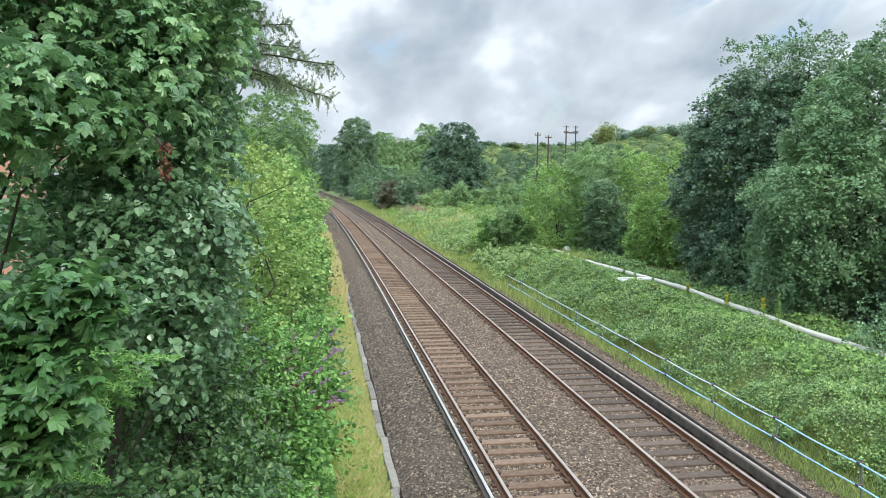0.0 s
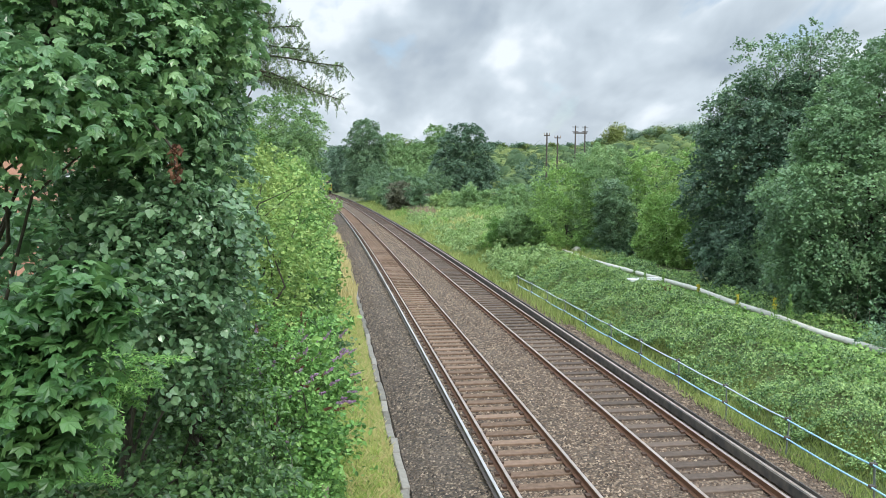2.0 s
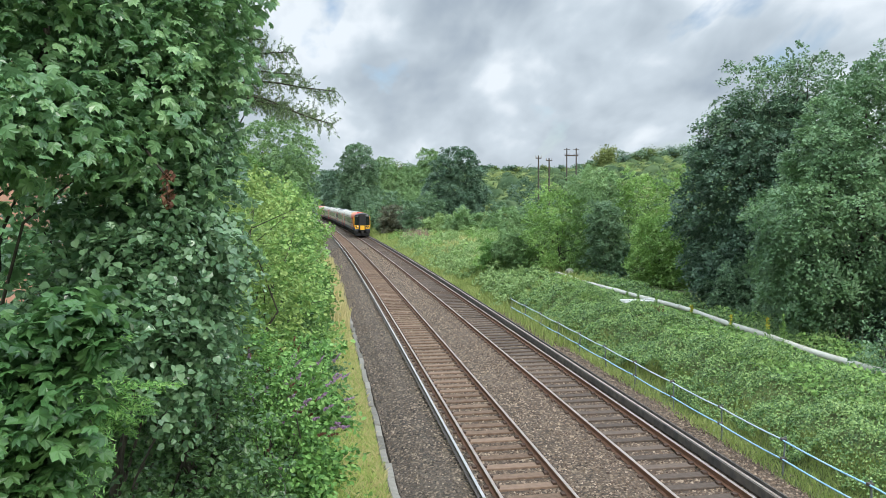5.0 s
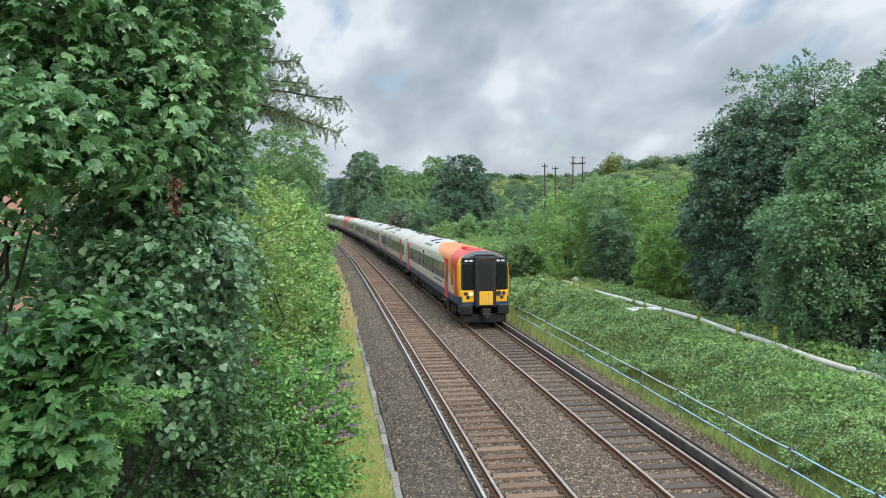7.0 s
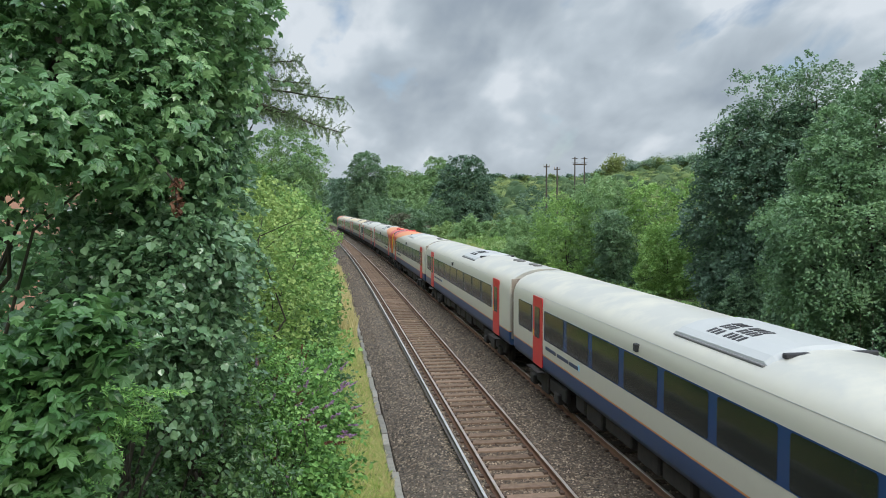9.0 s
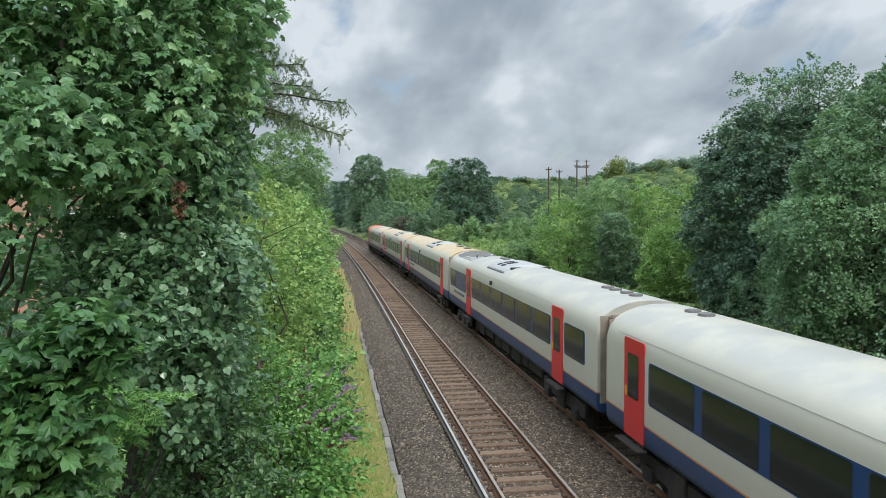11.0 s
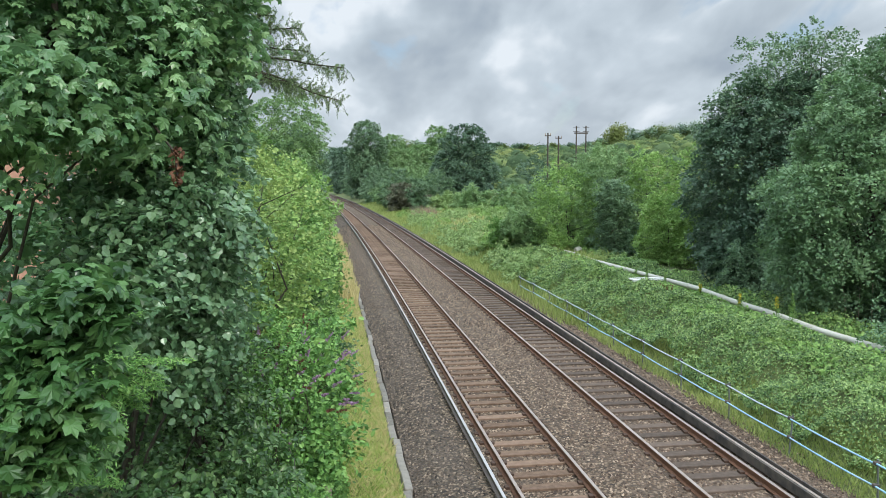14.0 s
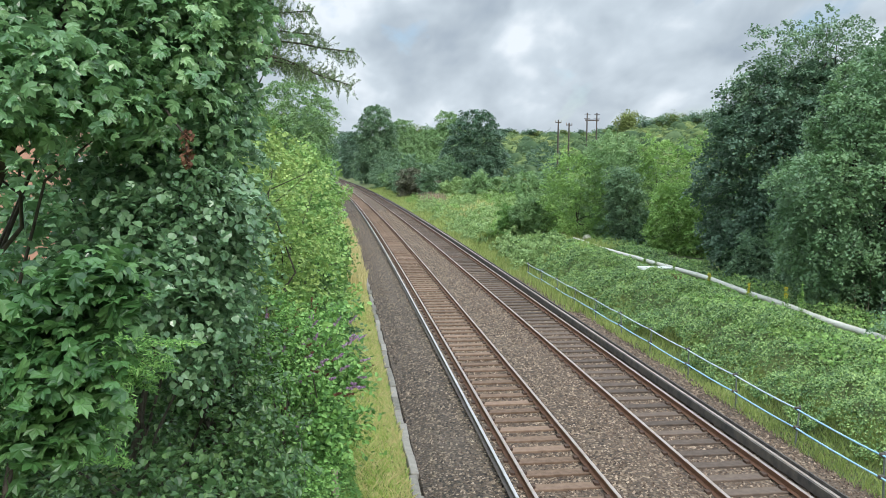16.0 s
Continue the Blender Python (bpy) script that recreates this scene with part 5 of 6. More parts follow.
    tagged(h, "leafy undergrowth at the foot of the hedge", "weeds", kind="stuff")


# ---- fence, pipe and small things ----
def tube_fence():
    fence = thing("tube_fence", "low fence of sky-blue plastic tubes clamped to thin posts", "fence")
    ys = [9.73 + 2.7 * i for i in range(12)]
    lean = [0.05 * math.sin(i * 2.3) for i in range(12)]
    for i, y in enumerate(ys):
        x = 10.15 + float(bend(y))
        bm = bmesh.new()
        rod(bm, (x + 0.02 + lean[i], y, -0.45), (x + 0.02 - lean[i] * 0.3, y, 0.62), 0.022, n=6)
        pst = part("post", bm, POST_STEEL, fence)
        for z in (0.11, 0.55):
            bm = boxes((x - 0.07, x + 0.05, y - 0.05, y + 0.05, z - 0.035, z + 0.035), bevel=0.01)
            part("clamp", bm, GUARD, pst)
    for z, mt in ((0.55, PALE_TUBE), (0.11, BLUE_TUBE)):
        for i, (a, b) in enumerate(zip(ys, ys[1:])):
            bm = bmesh.new()
            xa, xb = 10.1 + float(bend(a)), 10.1 + float(bend(b))
            sag = [-0.0, -0.018, -0.022, -0.015, 0.0]
            limb(bm, [(xa + (xb - xa) * u, a + (b - a) * u, z + sag[j] + 0.012 * math.sin(i * 3 + z)) for j, u in enumerate((0, 0.25, 0.5, 0.75, 1.0))], 0.019, 0.019, 8)
            part("tube", bm, mt if i > 1 else BLUE_TUBE, fence)


def bank_pipe():
    pipe = thing("surface_pipe", "long pale grey cable pipe along the top of the bank", "pipe")
    ys = np.arange(12.0, 48.5, 3.0)
    for i, (a, b) in enumerate(zip(ys, ys[1:])):
        bm = bmesh.new()
        pts = []
        for u in (0, 0.33, 0.66, 1.0):
            y = a + (b - a) * u
            pts.append((float(np.interp(y, [9, 18.8, 21, 24.2, 29, 32.7, 37, 44], [15.1, 14.85, 14.7, 14.92, 15.12, 15.05, 14.6, 14.5])), y, 1.24 + 0.02 * math.sin(y * 0.9)))
        limb(bm, pts, 0.1, 0.1, 12)
        part("pipe_length", bm, PIPE_GREY, pipe)
        bm = bmesh.new()
        rod(bm, pts[-1], (pts[-1][0], pts[-1][1] + 0.09, pts[-1][2]), 0.118, n=12)
        part("joint_collar", bm, PIPE_GREY, pipe)
    for dy in (0.0, 0.45):
        bm = boxes((13.5, 15.0, -0.09, 0.09, -0.04, 0.05), bevel=0.01)
        o = part("board", bm, WHITE_BOARD)
        o.matrix_basis = pose(-0.3, 31.2 + dy, 1.33, 0, 0, 1.5)
        tagged(o, "loose white board lying on the ivy bank", "board", "white boards")
    bm = bmesh.new()
    bmesh.ops.create_icosphere(bm, subdivisions=2, radius=0.3)
    for v in bm.verts:
        v.co *= 1 + 0.25 * noise.noise(v.co * 4)
        v.co.z *= 0.8
    o = part("rubble_sack", bm, PIPE_GREY)
    o.matrix_basis = pose(15.3, 45.2, 1.32)
    tagged(o, "crumpled white sack at the end of the pipe", "sack")


def soil_patch():
    rng = np.random.default_rng(410)
    n = 900
    a, q = rng.uniform(0, 6.283, n), np.sqrt(rng.random(n))
    lat, y = 13.3 + 0.9 * q * np.cos(a), 29.8 + 0.7 * q * np.sin(a)
    pos = np.stack([lat, y, ground_z(lat, y) + 0.16 + 0.14 * rng.random(n)], -1)
    o = leaves("dead_bracken", pos, np.array((-0.3, -0.3, 0.9)) + rng.normal(0, 0.4, (n, 3)), 0.13, OVAL, LEAF_BROWN, None, rng, 0)
    tagged(o, "patch of dead orange-brown bracken on the bank", "bracken", kind="stuff")


def tall_weeds():
    rng = np.random.default_rng(401)
    for x, y, h, gold in [(14.45, 22.6, 0.85, True), (14.3, 24.6, 0.8, True), (14.15, 21.3, 1.25, False), (14.2, 33.6, 0.7, False), (13.9, 29.8, 0.9, False), (14.3, 27.5, 0.7, True), (13.6, 31, 0.8, False)]:
        t = thing("mullein_plant" if gold else "thistle_plant", "tall mullein with a yellow flower spike" if gold else "tall leafy green thistle on the bank", "plant", "tall weeds on the bank")
        z = float(ground_z(x - float(bend(y)), y))
        bm = bmesh.new()
        limb(bm, [(x, y, z - 0.05), (x + 0.02, y, z + h * 0.5), (x, y, z + h)], 0.016, 0.006, 5)
        part("stem", bm, LEAF_BRIGHT, t)
        u = rng.random(220)
        pos = np.stack([x + rng.normal(0, 0.1, 220) * (1.1 - u), y + rng.normal(0, 0.1, 220) * (1.1 - u), z + u * h * 0.95], -1)
        leaves("foliage", pos, rng.normal(0, 1, (220, 3)) + (0, 0, 0.5), 0.11, LANCE, LEAF_BRIGHT, t, rng, 0)
        if gold:
            u = rng.random(150)
            pos = np.stack([x + rng.normal(0, 0.025, 150), y + rng.normal(0, 0.025, 150), z + h * (0.55 + 0.45 * u)], -1)
            leaves("flower_spike", pos, rng.normal(0, 1, (150, 3)), 0.05, DIAMOND, PETAL_GOLD, t, rng, 0)
    # bare stems at the foot of the trees
    for i, (x, y, dx, h) in enumerate([(16.7, 22.2, -0.25, 1.9), (16.95, 22.0, 0.1, 1.6), (17.3, 21.8, 0.0, 2.1), (17.2, 22.4, 0.06, 1.7), (17.75, 21.4, 0.8, 1.8), (19.0, 35.6, -0.3, 3.0), (19.2, 35.2, -0.5, 2.6), (18.9, 35.4, 0.1, 2.4)]):
        bm = bmesh.new()
        z = float(ground_z(x, y))
        limb(bm, [(x, y, z - 0.1), (x + dx * 0.4, y, z + h * 0.5), (x + dx, y + 0.1, z + h)], 0.022, 0.009, 6)
        o = part("bare_stem", bm, BARK_PALE)
        tagged(o, "thin bare pale stem under the trees", "stem", "bare stems")


def old_post():
    bm = boxes((-0.055, 0.055, -0.05, 0.05, -0.9, 0.5), bevel=0.012)
    for v in bm.verts:
        if v.co.z > 0.4:
            v.co.z += 0.05 * noise.noise(v.co * 40)
    o = part("fence_post", bm, TIMBER_POST)
    o.matrix_basis = pose(-0.14, 12.85, 0.1, 1.5, -1.5, 12)
    tagged(o, "old weathered timber post in the verge", "post")


def power_poles():
    def pole(x, y, top, label, arms):
        z = float(ground_z(x - float(bend(y)), y)) - 0.3
        t = thing("power_pole", label, "utility pole", "power poles on the hill")
        bm = bmesh.new(); rod(bm, (x, y, z), (x, y, top), 0.16, 0.11, 8)
        part("pole", bm, TIMBER_POLE, t)
        for dz, w in arms:
            a = part("crossarm", boxes((x - w, x + w, y - 0.06, y + 0.06, top - dz - 0.07, top - dz + 0.07), bevel=0.01), TIMBER_POLE, t)
            for s in (-0.9, 0.0, 0.9):
                bm = bmesh.new(); rod(bm, (x + s * w, y, top - dz + 0.07), (x + s * w, y, top - dz + 0.38), 0.06, 0.04, 6)
                part("insulator", bm, PORCELAIN, a)
        return t
    pole(32.2, 110, 12.3, "dark timber power pole with crossarm", [(0.4, 0.45)])
    pole(35.7, 116, 12.2, "dark timber power pole with crossarm", [(0.35, 0.5)])
    h = thing("power_pole", "twin-legged timber power pole frame with crossbar", "utility pole", "power poles on the hill")
    for x in (46.6, 48.5):
        y = 140
        z = float(ground_z(x - float(bend(y)), y)) - 0.3
        bm = bmesh.new(); rod(bm, (x, y, z), (x, y, 15.4), 0.17, 0.12, 8)
        lg = part("leg", bm, TIMBER_POLE, h)
        for dz in (0.25, 1.1):
            bm = boxes((x - 0.6, x + 0.6, y - 0.06, y + 0.06, 15.4 - dz - 0.05, 15.4 - dz + 0.05))
            part("bracket", bm, TIMBER_POLE, lg)
    part("crossbar", boxes((46.2, 48.9, 139.9, 140.1, 13.9, 14.15), bevel=0.01), TIMBER_POLE, h)


def house():
    """Red-brick house glimpsed through the leaves."""
    hs = thing("house", "red-brick house half hidden behind the trees", "house")
    part("wall", boxes((-16, -8.6, 24, 32, 0.5, 8.0)), BRICK_WALL, hs)
    bm = bmesh.new()
    p = [bm.verts.new(c) for c in ((-16.3, 23.7, 7.9), (-8.3, 23.7, 7.9), (-8.3, 32.3, 7.9), (-16.3, 32.3, 7.9), (-16.3, 28, 11.2), (-8.3, 28, 11.2))]
    for f in ((0, 1, 5, 4), (2, 3, 4, 5), (1, 2, 5), (3, 0, 4), (0, 3, 2, 1)):
        bm.faces.new([p[i] for i in f])
    part("roof", bm, ROOF_TILE, hs)
    for y in (26, 29.5):
        w = part("window", boxes((-8.62, -8.55, y, y + 1.2, 4.6, 6.0)), WHITE_BOARD, hs)
        part("pane", boxes((-8.56, -8.54, y + 0.1, y + 1.1, 4.7, 5.9)), TRAIN_GLASS, w)


near_left()
cypress()
dead_spray()
larch_boughs()
buddleia()
left_hedge()
right_trees()
distance()
hillside()
grasses()
tube_fence()
bank_pipe()
soil_patch()
tall_weeds()
old_post()
power_poles()
house()

# ---- the train: ten coaches, two five-coach sets coupled ----
COACH = 23.39
HALF = COACH / 2
SECTION = [(1.30, 1.03), (1.36, 1.17), (1.37, 1.6), (1.37, 2.95), (1.345, 3.12), (1.28, 3.28), (1.15, 3.44), (0.92, 3.58), (0.6, 3.69), (0.25, 3.745)]

SECTION_WELL = SECTION[:6] + [(1.15, 3.42), (0.98, 3.47), (0.7, 3.475), (0.3, 3.48)]


def ring(scale_x=1.0, scale_top=1.0):
    pts = []
    for x, z in (SECTION if scale_top > 0 else SECTION_WELL):
        zz = z if z < 2.9 else 2.9 + (z - 2.9) * abs(scale_top)
        pts.append((x * scale_x, zz))
    return pts + [(-x, z) for x, z in reversed(pts)]


def body_shell(name, mat, coach, cab, well=False):
    """Body as a lofted tube closed at both ends."""
    st = [(-HALF + 0.30, 0.975, 1.0), (-HALF + 0.38, 1, 1)] if not cab else [(-HALF, 0.86, 0.80), (-HALF + 0.12, 0.915, 0.88), (-HALF + 0.35, 0.955, 0.95), (-HALF + 0.8, 0.985, 0.99), (-HALF + 1.4, 1, 1)]
    st += [(y, 1, 1) for y in np.linspace(-HALF + 2, HALF - 0.6, 22)] + [(HALF - 0.38, 1, 1), (HALF - 0.30, 0.975, 1.0)]
    if well:                       # a sunken stretch of roof near the rear end
        st = [q for q in st if not HALF - 5.6 < q[0] < HALF - 0.5]
        st += [(HALF - 5.3, 1, 1), (HALF - 4.7, 1, -1), (HALF - 1.4, 1, -1), (HALF - 0.9, 1, 1)]
        st.sort(key=lambda q: q[0])
    n = 2 * len(SECTION)
    v = [(x, y, z) for y, sx, sz in st for x, z in ring(sx, sz)]
    bm = bmesh.new()
    vs = [bm.verts.new(p) for p in v]
    for i in range(len(st) - 1):
        for j in range(n):
            f = bm.faces.new((vs[i * n + j], vs[(i + 1) * n + j], vs[(i + 1) * n + (j + 1) % n], vs[i * n + (j + 1) % n]))
            f.smooth = j not in (n - 1,)
    bm.faces.new(vs[:n])
    bm.faces.new(list(reversed(vs[-n:])))
    bmesh.ops.recalc_face_normals(bm, faces=bm.faces)
    return part(name, bm, mat, coach)


def panel(name, s, y0, y1, z0, z1, proud, mat, parent, r=0.06, label=""):
    """A round-cornered panel on the coach side s, standing proud of it by so much."""
    bm = bmesh.new()
    pts = []
    for cx, cz, a0 in ((y1 - r, z1 - r, 0), (y0 + r, z1 - r, 90), (y0 + r, z0 + r, 180), (y1 - r, z0 + r, 270)):
        for k in range(4):
            a = radians(a0 + 30 * k)
            pts.append((cx + r * math.cos(a), cz + r * math.sin(a)))
    x0, x1 = s * 1.36, s * (1.37 + proud)
    f0 = [bm.verts.new((x1, y, z)) for y, z in pts]
    f1 = [bm.verts.new((x0, y, z)) for y, z in pts]
    bm.faces.new(f0)
    for i in range(len(pts)):
        j = (i + 1) % len(pts)
        bm.faces.new((f0[i], f0[j], f1[j], f1[i]))
    bmesh.ops.recalc_face_normals(bm, faces=bm.faces)
    return part(name, bm, mat, parent, label)


def door(coach, s, y0, y1, mat=None, z1=3.22):
    d = panel("door", s, y0, y1, 1.09, z1, 0.014, mat or DOOR_RED, coach, 0.05, "red sliding passenger door" if mat is None else "cream cab door")
    w = (y1 - y0)
    panel("door_window", s, y0 + 0.27 * w, y1 - 0.2 * w, 1.95, 2.9, 0.022, TRAIN_GLASS, d, 0.05)
    part("step", boxes((min(s * 1.34, s * 1.56), max(s * 1.34, s * 1.56), y0 - 0.1, y1 + 0.1, 0.96, 1.0), bevel=0.01), UNDER, d)
    bm = boxes((min(s * 1.37, s * 1.395), max(s * 1.37, s * 1.395), y1 - 0.14 * w, y1 - 0.07 * w, 1.95, 2.15), bevel=0.004)
    part("door_button", bm, YELLOW, d)
    return d


def window_run(coach, s, y0, y1, n):
    band = panel("window_band", s, y0, y1, 2.0, 2.88, 0.006, BAND, coach, 0.09, "dark blue band between the windows")
    w = (y1 - y0 - 0.1) / n
    for i in range(n):
        a = y0 + 0.05 + i * w
        panel("window", s, a + 0.05 + 0.1 * (i > 0), a + w - 0.05 - 0.1 * (i < n - 1), 2.025, 2.855, 0.012, TRAIN_GLASS, band, 0.06)


def bogie(coach, y):
    b = part("bogie", boxes((-1.12, 1.12, y - 1.75, y + 1.75, 0.55, 0.75), (-1.15, -0.98, y - 1.9, y + 1.9, 0.42, 0.8), (0.98, 1.15, y - 1.9, y + 1.9, 0.42, 0.8),
                            (-1.22, -1.1, y - 0.35, y + 0.35, 0.3, 0.95), (1.1, 1.22, y - 0.35, y + 0.35, 0.3, 0.95), bevel=0.03), UNDER, coach)
    for d in (-1.3, 1.3):
        bm = bmesh.new()
        for s in (-1, 1):
            rod(bm, (s * 0.69, y + d, 0.43), (s * 0.82, y + d, 0.43), 0.43, n=24)
            rod(bm, (s * 0.82, y + d, 0.43), (s * 1.16, y + d, 0.43), 0.14, n=12)
        rod(bm, (-0.7, y + d, 0.43), (0.7, y + d, 0.43), 0.09, n=10)
        part("wheelset", bm, UNDER, b)
        for s in (-1, 1):
            part("axlebox", boxes((s * 1.16 - 0.1, s * 1.16 + 0.1, y + d - 0.22, y + d + 0.22, 0.28, 0.6), bevel=0.04), UNDER, b)


def lettering(coach, s, y0, length, z, h, mat, words):
    """Lettering shown as plain bars of its size."""
    x = s * 1.3785
    t = length / sum(words)
    y = y0
    for i, w in enumerate(words):
        z1 = z + (h if i == 0 else 0.7 * h)
        part("lettering_bar" if i else "emblem", boxes((min(x, x - s * 0.012), max(x, x - s * 0.012), y, y + w * t * 0.88, z + 0.04, z1)), mat if i else BLUE_TUBE, coach)
        y += w * t


def roof_gear(coach, y_ac, vents, white=True):
    """Air-conditioning pod with a grille, and round-cornered roof vents."""
    bm = bmesh.new()
    prof = [(1.04, 3.48), (1.02, 3.57), (0.88, 3.66), (0.58, 3.755), (0.28, 3.80), (-0.28, 3.80), (-0.58, 3.755), (-0.88, 3.66), (-1.02, 3.57), (-1.04, 3.48)]
    a = [[bm.verts.new((x, y, z - dz)) for x, z in prof] for y, dz in ((y_ac - 1.65, 0.09), (y_ac - 1.5, 0), (y_ac + 1.5, 0), (y_ac + 1.65, 0.09))]
    for p, q in zip(a, a[1:]):
        for i in range(len(prof) - 1):
            bm.faces.new((p[i], p[i + 1], q[i + 1], q[i]))
    bm.faces.new(a[0]); bm.faces.new(list(reversed(a[-1])))
    bmesh.ops.recalc_face_normals(bm, faces=bm.faces)
    pod = part("roof_pod", bm, ROOF_WHITE, coach, "white air-conditioning pod with grille")
    for i in range(7):
        for j, (x, z, tilt) in enumerate(((-0.72, 3.712, -17), (-0.46, 3.776, -9), (-0.22, 3.802, 0))):
            g = part("grille_slot", boxes((-0.1, 0.1, -0.042, 0.042, -0.01, 0.008)), RUBBER, pod)
            g.matrix_basis = pose(x, y_ac - 0.35 + i * 0.15 + (0.12 if i > 3 else 0), z, 0, tilt, 0)
    part("pod_end", boxes((-0.8, 0.8, y_ac - 1.72, y_ac - 1.6, 3.64, 3.725), bevel=0.02), RUBBER, pod)
    part("pod_rail", boxes((-1.085, -1.03, y_ac - 1.55, y_ac + 1.5, 3.485, 3.53), bevel=0.01), ROOF_GREY, pod)
    for y in vents:
        for dy in (-0.3, 0.3):
            bm = bmesh.new(); rod(bm, (0.05, y + dy, 3.70), (0.05, y + dy, 3.80), 0.19, 0.17, 16)
            part("roof_vent", bm, ROOF_GREY, coach)
    for s in (-1, 1):
        part("side_camera", boxes((min(s * 1.33, s * 1.43), max(s * 1.33, s * 1.43), 0.6, 0.75, 2.96, 3.13), bevel=0.015), RUBBER, coach)
    bm = bmesh.new()
    for s in (-1, 1):
        box(bm, s * 1.303 - 0.004, s * 1.303 + 0.004, -HALF + 4.2, HALF - 1.0, 3.238, 3.246)
    part("rain_gutter", bm, ROOF_WHITE, coach)


def underframe(coach, seed):
    rng = random.Random(seed)
    part("sole_beam", boxes((-1.2, 1.2, -HALF + 0.5, HALF - 0.5, 0.95, 1.13), bevel=0.02), UNDER, coach)
    y = -5.6
    while y < 5.4:
        w = rng.uniform(0.7, 1.6)
        part("equipment_box", boxes((-1.08, 1.08, y, min(y + w, 5.6), rng.uniform(0.36, 0.55), 0.95), bevel=0.04), UNDER, coach)
        y += w + rng.uniform(0.12, 0.4)
    bogie(coach, -8.0)
    bogie(coach, 8.0)


def end_gangway(coach, s):
    y = s * (HALF - 0.3)
    e = part("end_panel", boxes((-1.28, 1.28, min(y - s * 0.02, y + s * 0.012), max(y - s * 0.02, y + s * 0.012), 1.25, 3.4), bevel=0.01), END_BROWN, coach, "brown-streaked coach end panel")
    part("gangway_bellows", boxes((-1.08, 1.08, min(y, s * HALF), max(y, s * HALF), 1.1, 3.42), bevel=0.05), BELLOWS, coach)
    part("coupler", boxes((-0.12, 0.12, min(y, s * HALF), max(y, s * HALF), 0.75, 0.98), bevel=0.02), UNDER, coach)


def cab_front(coach):
    """Yellow-cornered cab face with black windscreens and a central gangway."""
    Y = -HALF
    for s in (-1, 1):
        a, b = sorted((s * 0.53, s * 1.14))
        m = part("cab_windscreen", boxes((a, b, Y - 0.035, Y + 0.1, 1.80, 3.18), bevel=0.06), TRAIN_GLASS, coach, "dark cab windscreen")
        part("screen_mask", boxes((a, b, Y - 0.03, Y + 0.12, 3.185, 3.46), bevel=0.04), MASK_BLACK, m)
        for k in range(2):
            c = s * 0.68 if k == 0 else s * 0.92
            part("lettering_bar", boxes((c - 0.085, c + 0.085, Y - 0.05, Y - 0.03, 3.25, 3.33)), LETTER_WHITE, m)
        bm = bmesh.new()
        rod(bm, (s * 0.6, Y - 0.05, 1.95), (s * 0.86, Y - 0.06, 2.75), 0.012, n=5)
        part("wiper", bm, MASK_BLACK, m)
        face = part("cab_face", boxes((a, b, Y - 0.04, Y + 0.12, 1.22, 1.795), bevel=0.03), YELLOW, coach, "yellow lower cab face")
        for x, z, r, mt in ((0.70, 1.66, 0.12, HEADLAMP if s < 0 else LENS_DARK), (0.96, 1.66, 0.08, LENS_DARK), (0.86, 1.47, 0.075, LENS_DARK)):
            bm = bmesh.new(); rod(bm, (s * x, Y - 0.065, z), (s * x, Y - 0.03, z), r + 0.014, n=18)
            bezel = part("lamp_bezel", bm, MASK_BLACK, face)
        for x, z, r, mt in ((0.70, 1.66, 0.12, HEADLAMP if s < 0 else LENS_DARK), (0.96, 1.66, 0.08, LENS_DARK), (0.86, 1.47, 0.075, LENS_DARK)):
            bm = bmesh.new(); rod(bm, (s * x, Y - 0.08, z), (s * x, Y - 0.05, z), r, r * 0.85, n=18)
            part("headlamp" if r > 0.1 else "marker_lamp", bm, mt, face)
        bumper = part("buffer_block", boxes((min(s * 0.62, s * 1.22), max(s * 0.62, s * 1.22), Y - 0.12, Y + 0.9, 0.62, 1.1), bevel=0.05), MASK_BLACK, coach)
        for k in range(4):
            part("buffer_rib", boxes((min(s * 0.66, s * 1.19), max(s * 0.66, s * 1.19), Y - 0.16, Y - 0.1, 0.68 + 0.1 * k, 0.72 + 0.1 * k)), RUBBER, bumper)
    g = part("gangway", boxes((-0.52, 0.52, Y - 0.34, Y + 0.2, 1.0, 3.52), bevel=0.06), RUBBER, coach, "black corridor gangway in the cab front")
    part("gangway_hood", boxes((-0.46, 0.46, Y - 0.2, Y + 0.6, 3.5, 3.63), bevel=0.05), MASK_BLACK, g)
    part("gangway_door", boxes((-0.36, 0.36, Y - 0.36, Y - 0.3, 1.83, 3.2), bevel=0.01), MASK_BLACK, g)
    yp = part("warning_panel", boxes((-0.34, 0.34, Y - 0.372, Y - 0.3, 1.12, 1.80), bevel=0.008), YELLOW, g, "yellow warning panel")
    for x in (-0.11, 0.11):
        part("panel_rib", boxes((x - 0.008, x + 0.008, Y - 0.38, Y - 0.36, 1.14, 1.78)), GANG_DIRTY, yp)
    bm = bmesh.new()
    rod(bm, (-0.4, Y - 0.36, 3.36), (0.4, Y - 0.36, 3.40), 0.02, n=6)
    rod(bm, (-0.4, Y - 0.36, 3.36), (-0.46, Y - 0.34, 3.22), 0.02, n=6)
    part("hood_cable", bm, CLIP, g)
    part("coupler", boxes((-0.2, 0.2, Y - 0.5, Y + 0.4, 0.62, 0.95), (-0.13, 0.13, Y - 0.62, Y - 0.4, 0.5, 0.75), bevel=0.03), UNDER, coach)
    part("coupler_label", boxes((-0.16, 0.16, Y - 0.515, Y - 0.49, 0.66, 0.71)), YELLOW, coach)
    part("deflector", boxes((-1.15, 1.15, Y + 0.1, Y + 0.35, 0.16, 0.62), bevel=0.05), MASK_BLACK, coach, "black obstacle deflector")
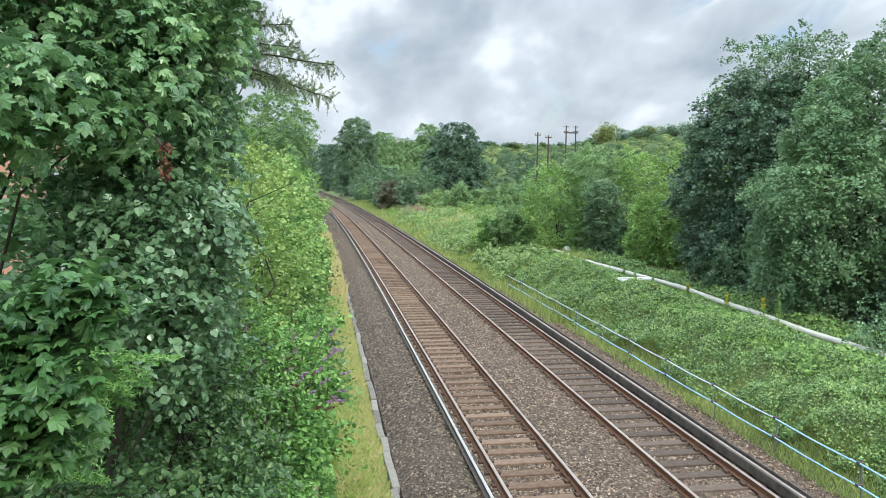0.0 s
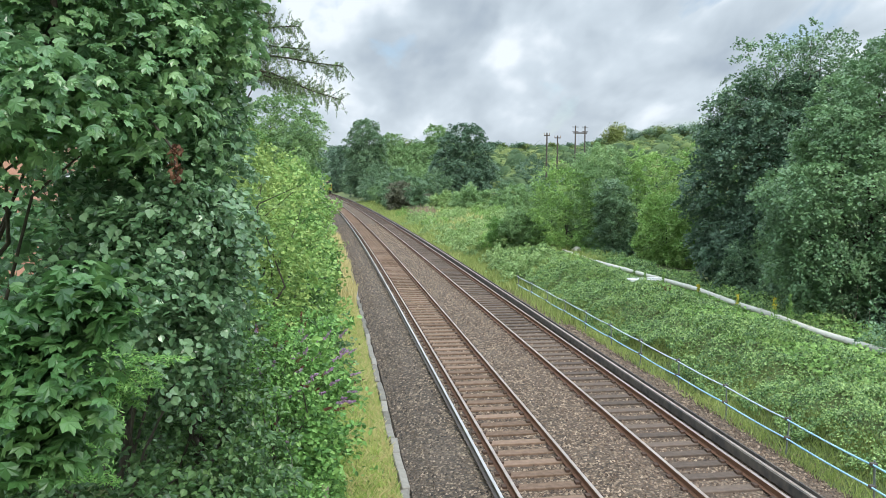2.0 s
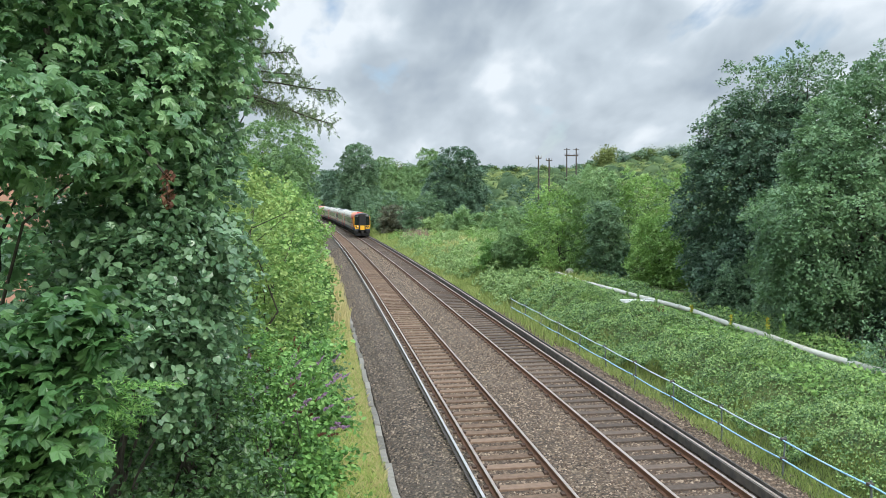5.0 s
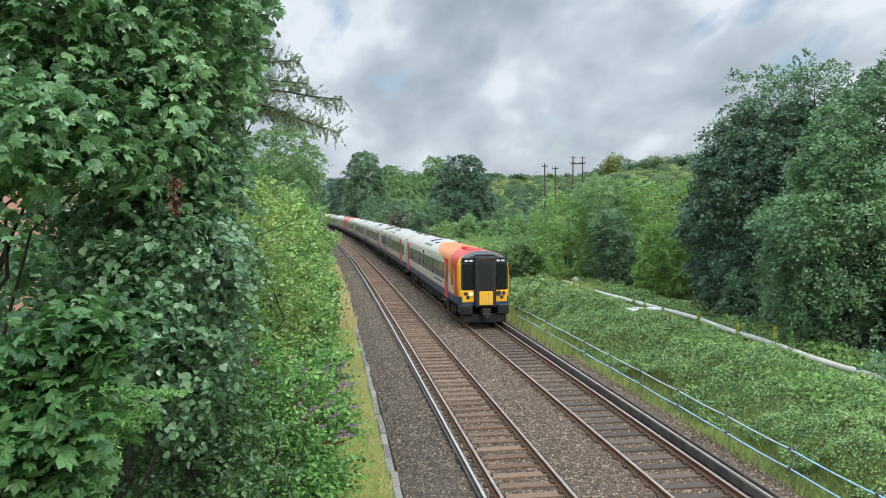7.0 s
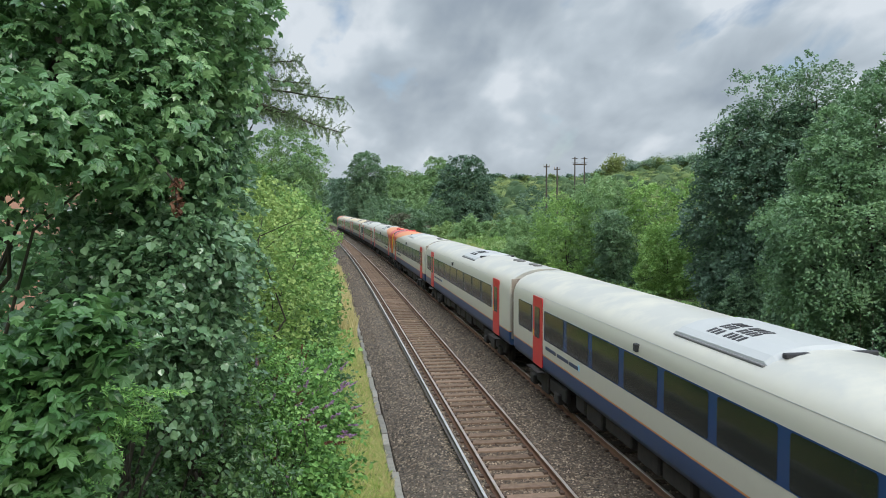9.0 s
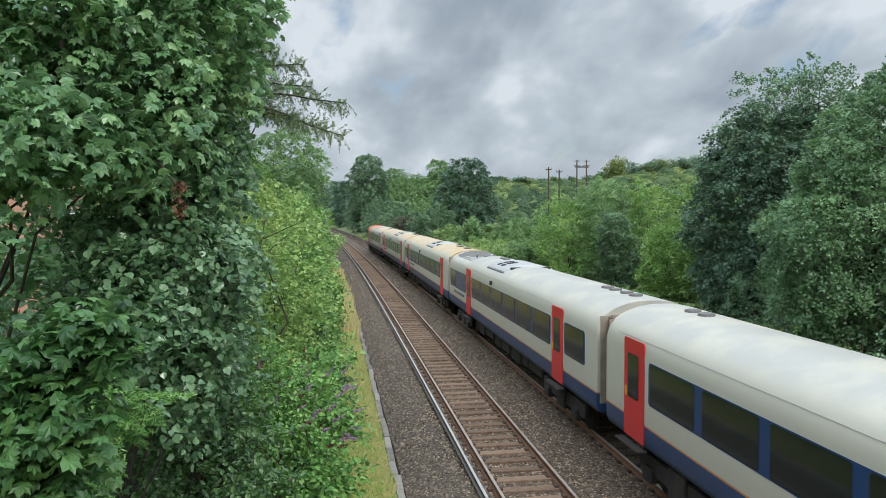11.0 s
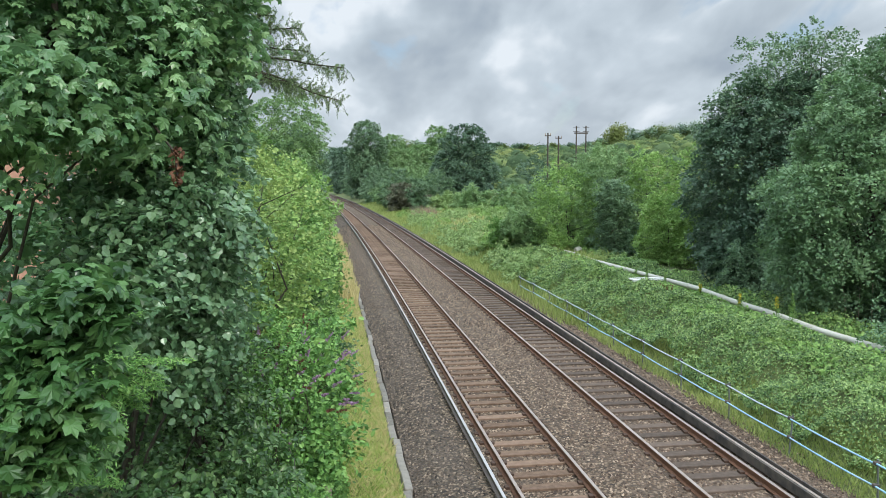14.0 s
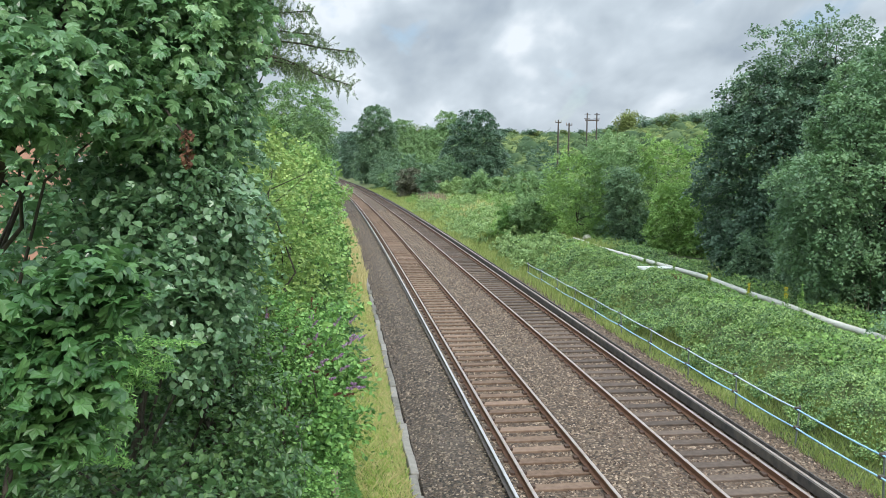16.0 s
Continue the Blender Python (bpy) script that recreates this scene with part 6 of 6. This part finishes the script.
    # horns and hatch on the cab roof
    part("roof_hatch", boxes((-0.5, 0.3, Y + 1.6, Y + 2.4, 3.66, 3.78), bevel=0.04), DOOR_RED, coach)
    for k in range(2):
        bm = bmesh.new(); rod(bm, (-0.35, Y + 2.9 + 0.5 * k, 3.68), (-0.35, Y + 2.9 + 0.5 * k, 3.82), 0.2, 0.17, n=14)
        part("roof_vent", bm, DOOR_RED, coach)
    part("roof_aerial", boxes((-0.04, 0.12, Y + 0.75, Y + 0.95, 3.6, 3.78), bevel=0.03), ROOF_WHITE, coach)


def coach_base(label, stained, cab, well=False):
    c = thing("train_coach", label, "train coach", "coaches of the train")
    body_shell("body", (LIV_CAB_ST if stained else LIV_CAB) if cab else (LIV_ST if stained else LIV), c, cab, well)
    return c


def cab_coach(stained):
    c = coach_base("cab coach in white, blue, red and orange with " + ("rust-stained roof" if stained else "yellow front"), stained, True)
    for s in (-1, 1):
        door(c, s, -HALF + 2.85, -HALF + 3.85)
        d = panel("cab_door", s, -HALF + 1.25, -HALF + 1.98, 1.2, 3.1, 0.008, (LIV_CAB_ST if stained else LIV_CAB), c, 0.04, "narrow cab door")
        panel("cab_door_window", s, -HALF + 1.42, -HALF + 1.84, 1.95, 2.95, 0.016, TRAIN_GLASS, d, 0.05)
        window_run(c, s, -HALF + 4.12, HALF - 2.75, 8)
        door(c, s, HALF - 2.55, HALF - 1.5)
        lettering(c, s, -HALF + 4.7, 3.3, 1.7, 0.2, LETTER_GREY, [0.8, 5, 7, 7])
    roof_gear(c, -HALF + 12.5, (HALF - 2.1,))
    underframe(c, 1)
    end_gangway(c, 1)
    cab_front(c)
    return c


def mid_coach(stained, front_window, well):
    c = coach_base("white and blue coach with red doors" + (" and stained roof" if stained else "") + (" and sunken roof well" if well else ""), stained, False, well)
    for s in (-1, 1):
        if front_window:
            window_run(c, s, -HALF + 1.15, -HALF + 2.85, 1)
            door(c, s, -HALF + 2.95, -HALF + 4.0)
            a = -HALF + 4.15
        else:
            door(c, s, -HALF + 1.85, -HALF + 2.9)
            a = -HALF + 3.15
        if well:
            b = panel("blank_panel", s, HALF - 5.35, HALF - 0.75, 2.0, 2.88, 0.006, BAND, c, 0.09, "plain dark blue side panel with one window")
            panel("window", s, HALF - 2.35, HALF - 0.9, 2.05, 2.83, 0.012, TRAIN_GLASS, b, 0.06)
            door(c, s, HALF - 6.6, HALF - 5.5)
            window_run(c, s, a, HALF - 6.75, 6)
            lettering(c, s, HALF - 5.0, 3.2, 1.7, 0.2, LETTER_GREY, [0.8, 5, 7, 7])
        else:
            door(c, s, HALF - 4.0, HALF - 2.95)
            window_run(c, s, a, HALF - 4.15, 8)
            window_run(c, s, HALF - 2.85, HALF - 1.1, 1)
            lettering(c, s, HALF - 7.4, 3.2, 1.7, 0.2, LETTER_GREY, [0.8, 5, 7, 7])
    roof_gear(c, 1.4 if well else -1.9, (-HALF + 1.9, -HALF + 4.3) if not well else (-HALF + 1.6, -HALF + 3.0, HALF - 7.4))
    if well:
        w = part("roof_well", boxes((-0.94, 0.94, HALF - 4.6, HALF - 1.45, 3.47, 3.495), bevel=0.004), WELL_GREY, c, "grey floor of the sunken roof well")
        bm = bmesh.new()
        xs, zt = (-1.0, -0.6, -0.25, 0.25, 0.6, 1.0), (3.585, 3.715, 3.765, 3.765, 3.715, 3.585)
        lo = [bm.verts.new((x, HALF - 1.5, 3.5)) for x in xs]
        hi = [bm.verts.new((x * 0.97, HALF - 0.93, z)) for x, z in zip(xs, zt)]
        back = [bm.verts.new((x * 0.97, HALF - 0.78, z - 0.03)) for x, z in zip(xs, zt)]
        for p, q in ((lo, hi), (hi, back)):
            for i in range(5):
                bm.faces.new((p[i], p[i + 1], q[i + 1], q[i]))
        part("end_fairing", bm, ROOF_GREY, w)
        for y in (HALF - 1.9, HALF - 2.9, HALF - 4.2):
            bm = bmesh.new(); rod(bm, (0.35, y, 3.49), (0.35, y, 3.56), 0.12, 0.09, n=14)
            part("insulator_cap", bm, ROOF_GREY, w)
        part("equipment_tray", boxes((-0.75, -0.6, HALF - 2.9, HALF - 1.6, 3.49, 3.55), bevel=0.01), ROOF_WHITE, w)
        bm = bmesh.new(); limb(bm, [(-0.3, HALF - 2.6, 3.49), (-0.28, HALF - 2.5, 3.6), (-0.2, HALF - 2.3, 3.6), (-0.18, HALF - 2.2, 3.49)], 0.02, 0.02, 6)
        part("cable_loop", bm, RUBBER, w)
    underframe(c, 2)
    end_gangway(c, 1)
    end_gangway(c, -1)
    return c


def build_train():
    cab1, mid_well, mid = cab_coach(False), mid_coach(False, True, True), mid_coach(False, False, False)
    cab2, mid_st = cab_coach(True), mid_coach(True, False, False)
    flip = [0, 0, 0, 0, 1, 0, 0, 0, 0, 1]
    cars = [cab1, mid_well, mid, copy_thing(mid, pose(0, 0, 0)), copy_thing(cab1, pose(0, 0, 0)),
            copy_thing(cab1, pose(0, 0, 0)), copy_thing(mid_well, pose(0, 0, 0)), copy_thing(mid_st, pose(0, 0, 0)), mid_st, cab2]
    return cars, flip


CARS, FLIP = build_train()
ARC_Y = np.linspace(-700, 700, 5601)
ARC_S = np.concatenate([[0], np.cumsum(np.hypot(np.diff(ARC_Y), np.diff(bend(ARC_Y))))])
ARC_S -= np.interp(0, ARC_Y, ARC_S)


def nose(t):
    """Distance of the train's nose along the line, easing slightly as it brakes."""
    slip = np.interp(t, [7.25, 7.5, 8.0, 8.5, 9.0, 11.5, 12.5, 13.0, 13.5, 14.0], [0, -0.1, -1.3, -1.5, -0.5, -0.45, 0.1, 0, -0.62, -1.0])
    return -3.85 - 40.17 * (t - 8.0) + 0.175 * (t - 8.0) ** 2 + float(slip)


def coach_pose(s, flipped):
    a, b = np.interp([s - 8.0, s + 8.0], ARC_S, ARC_Y)
    xa, xb = float(bend(a)) + LAT_R, float(bend(b)) + LAT_R
    yaw = math.degrees(math.atan2(-(xb - xa), b - a))
    return pose((xa + xb) / 2, (a + b) / 2, 0.0, 0, 0, yaw + (180 if flipped else 0))


def motions():
    for i, (car, fl) in enumerate(zip(CARS, FLIP)):
        walk(car, [(0.25 * k, coach_pose(nose(0.25 * k) + COACH * (i + 0.5), fl)) for k in range(65)])


motions()
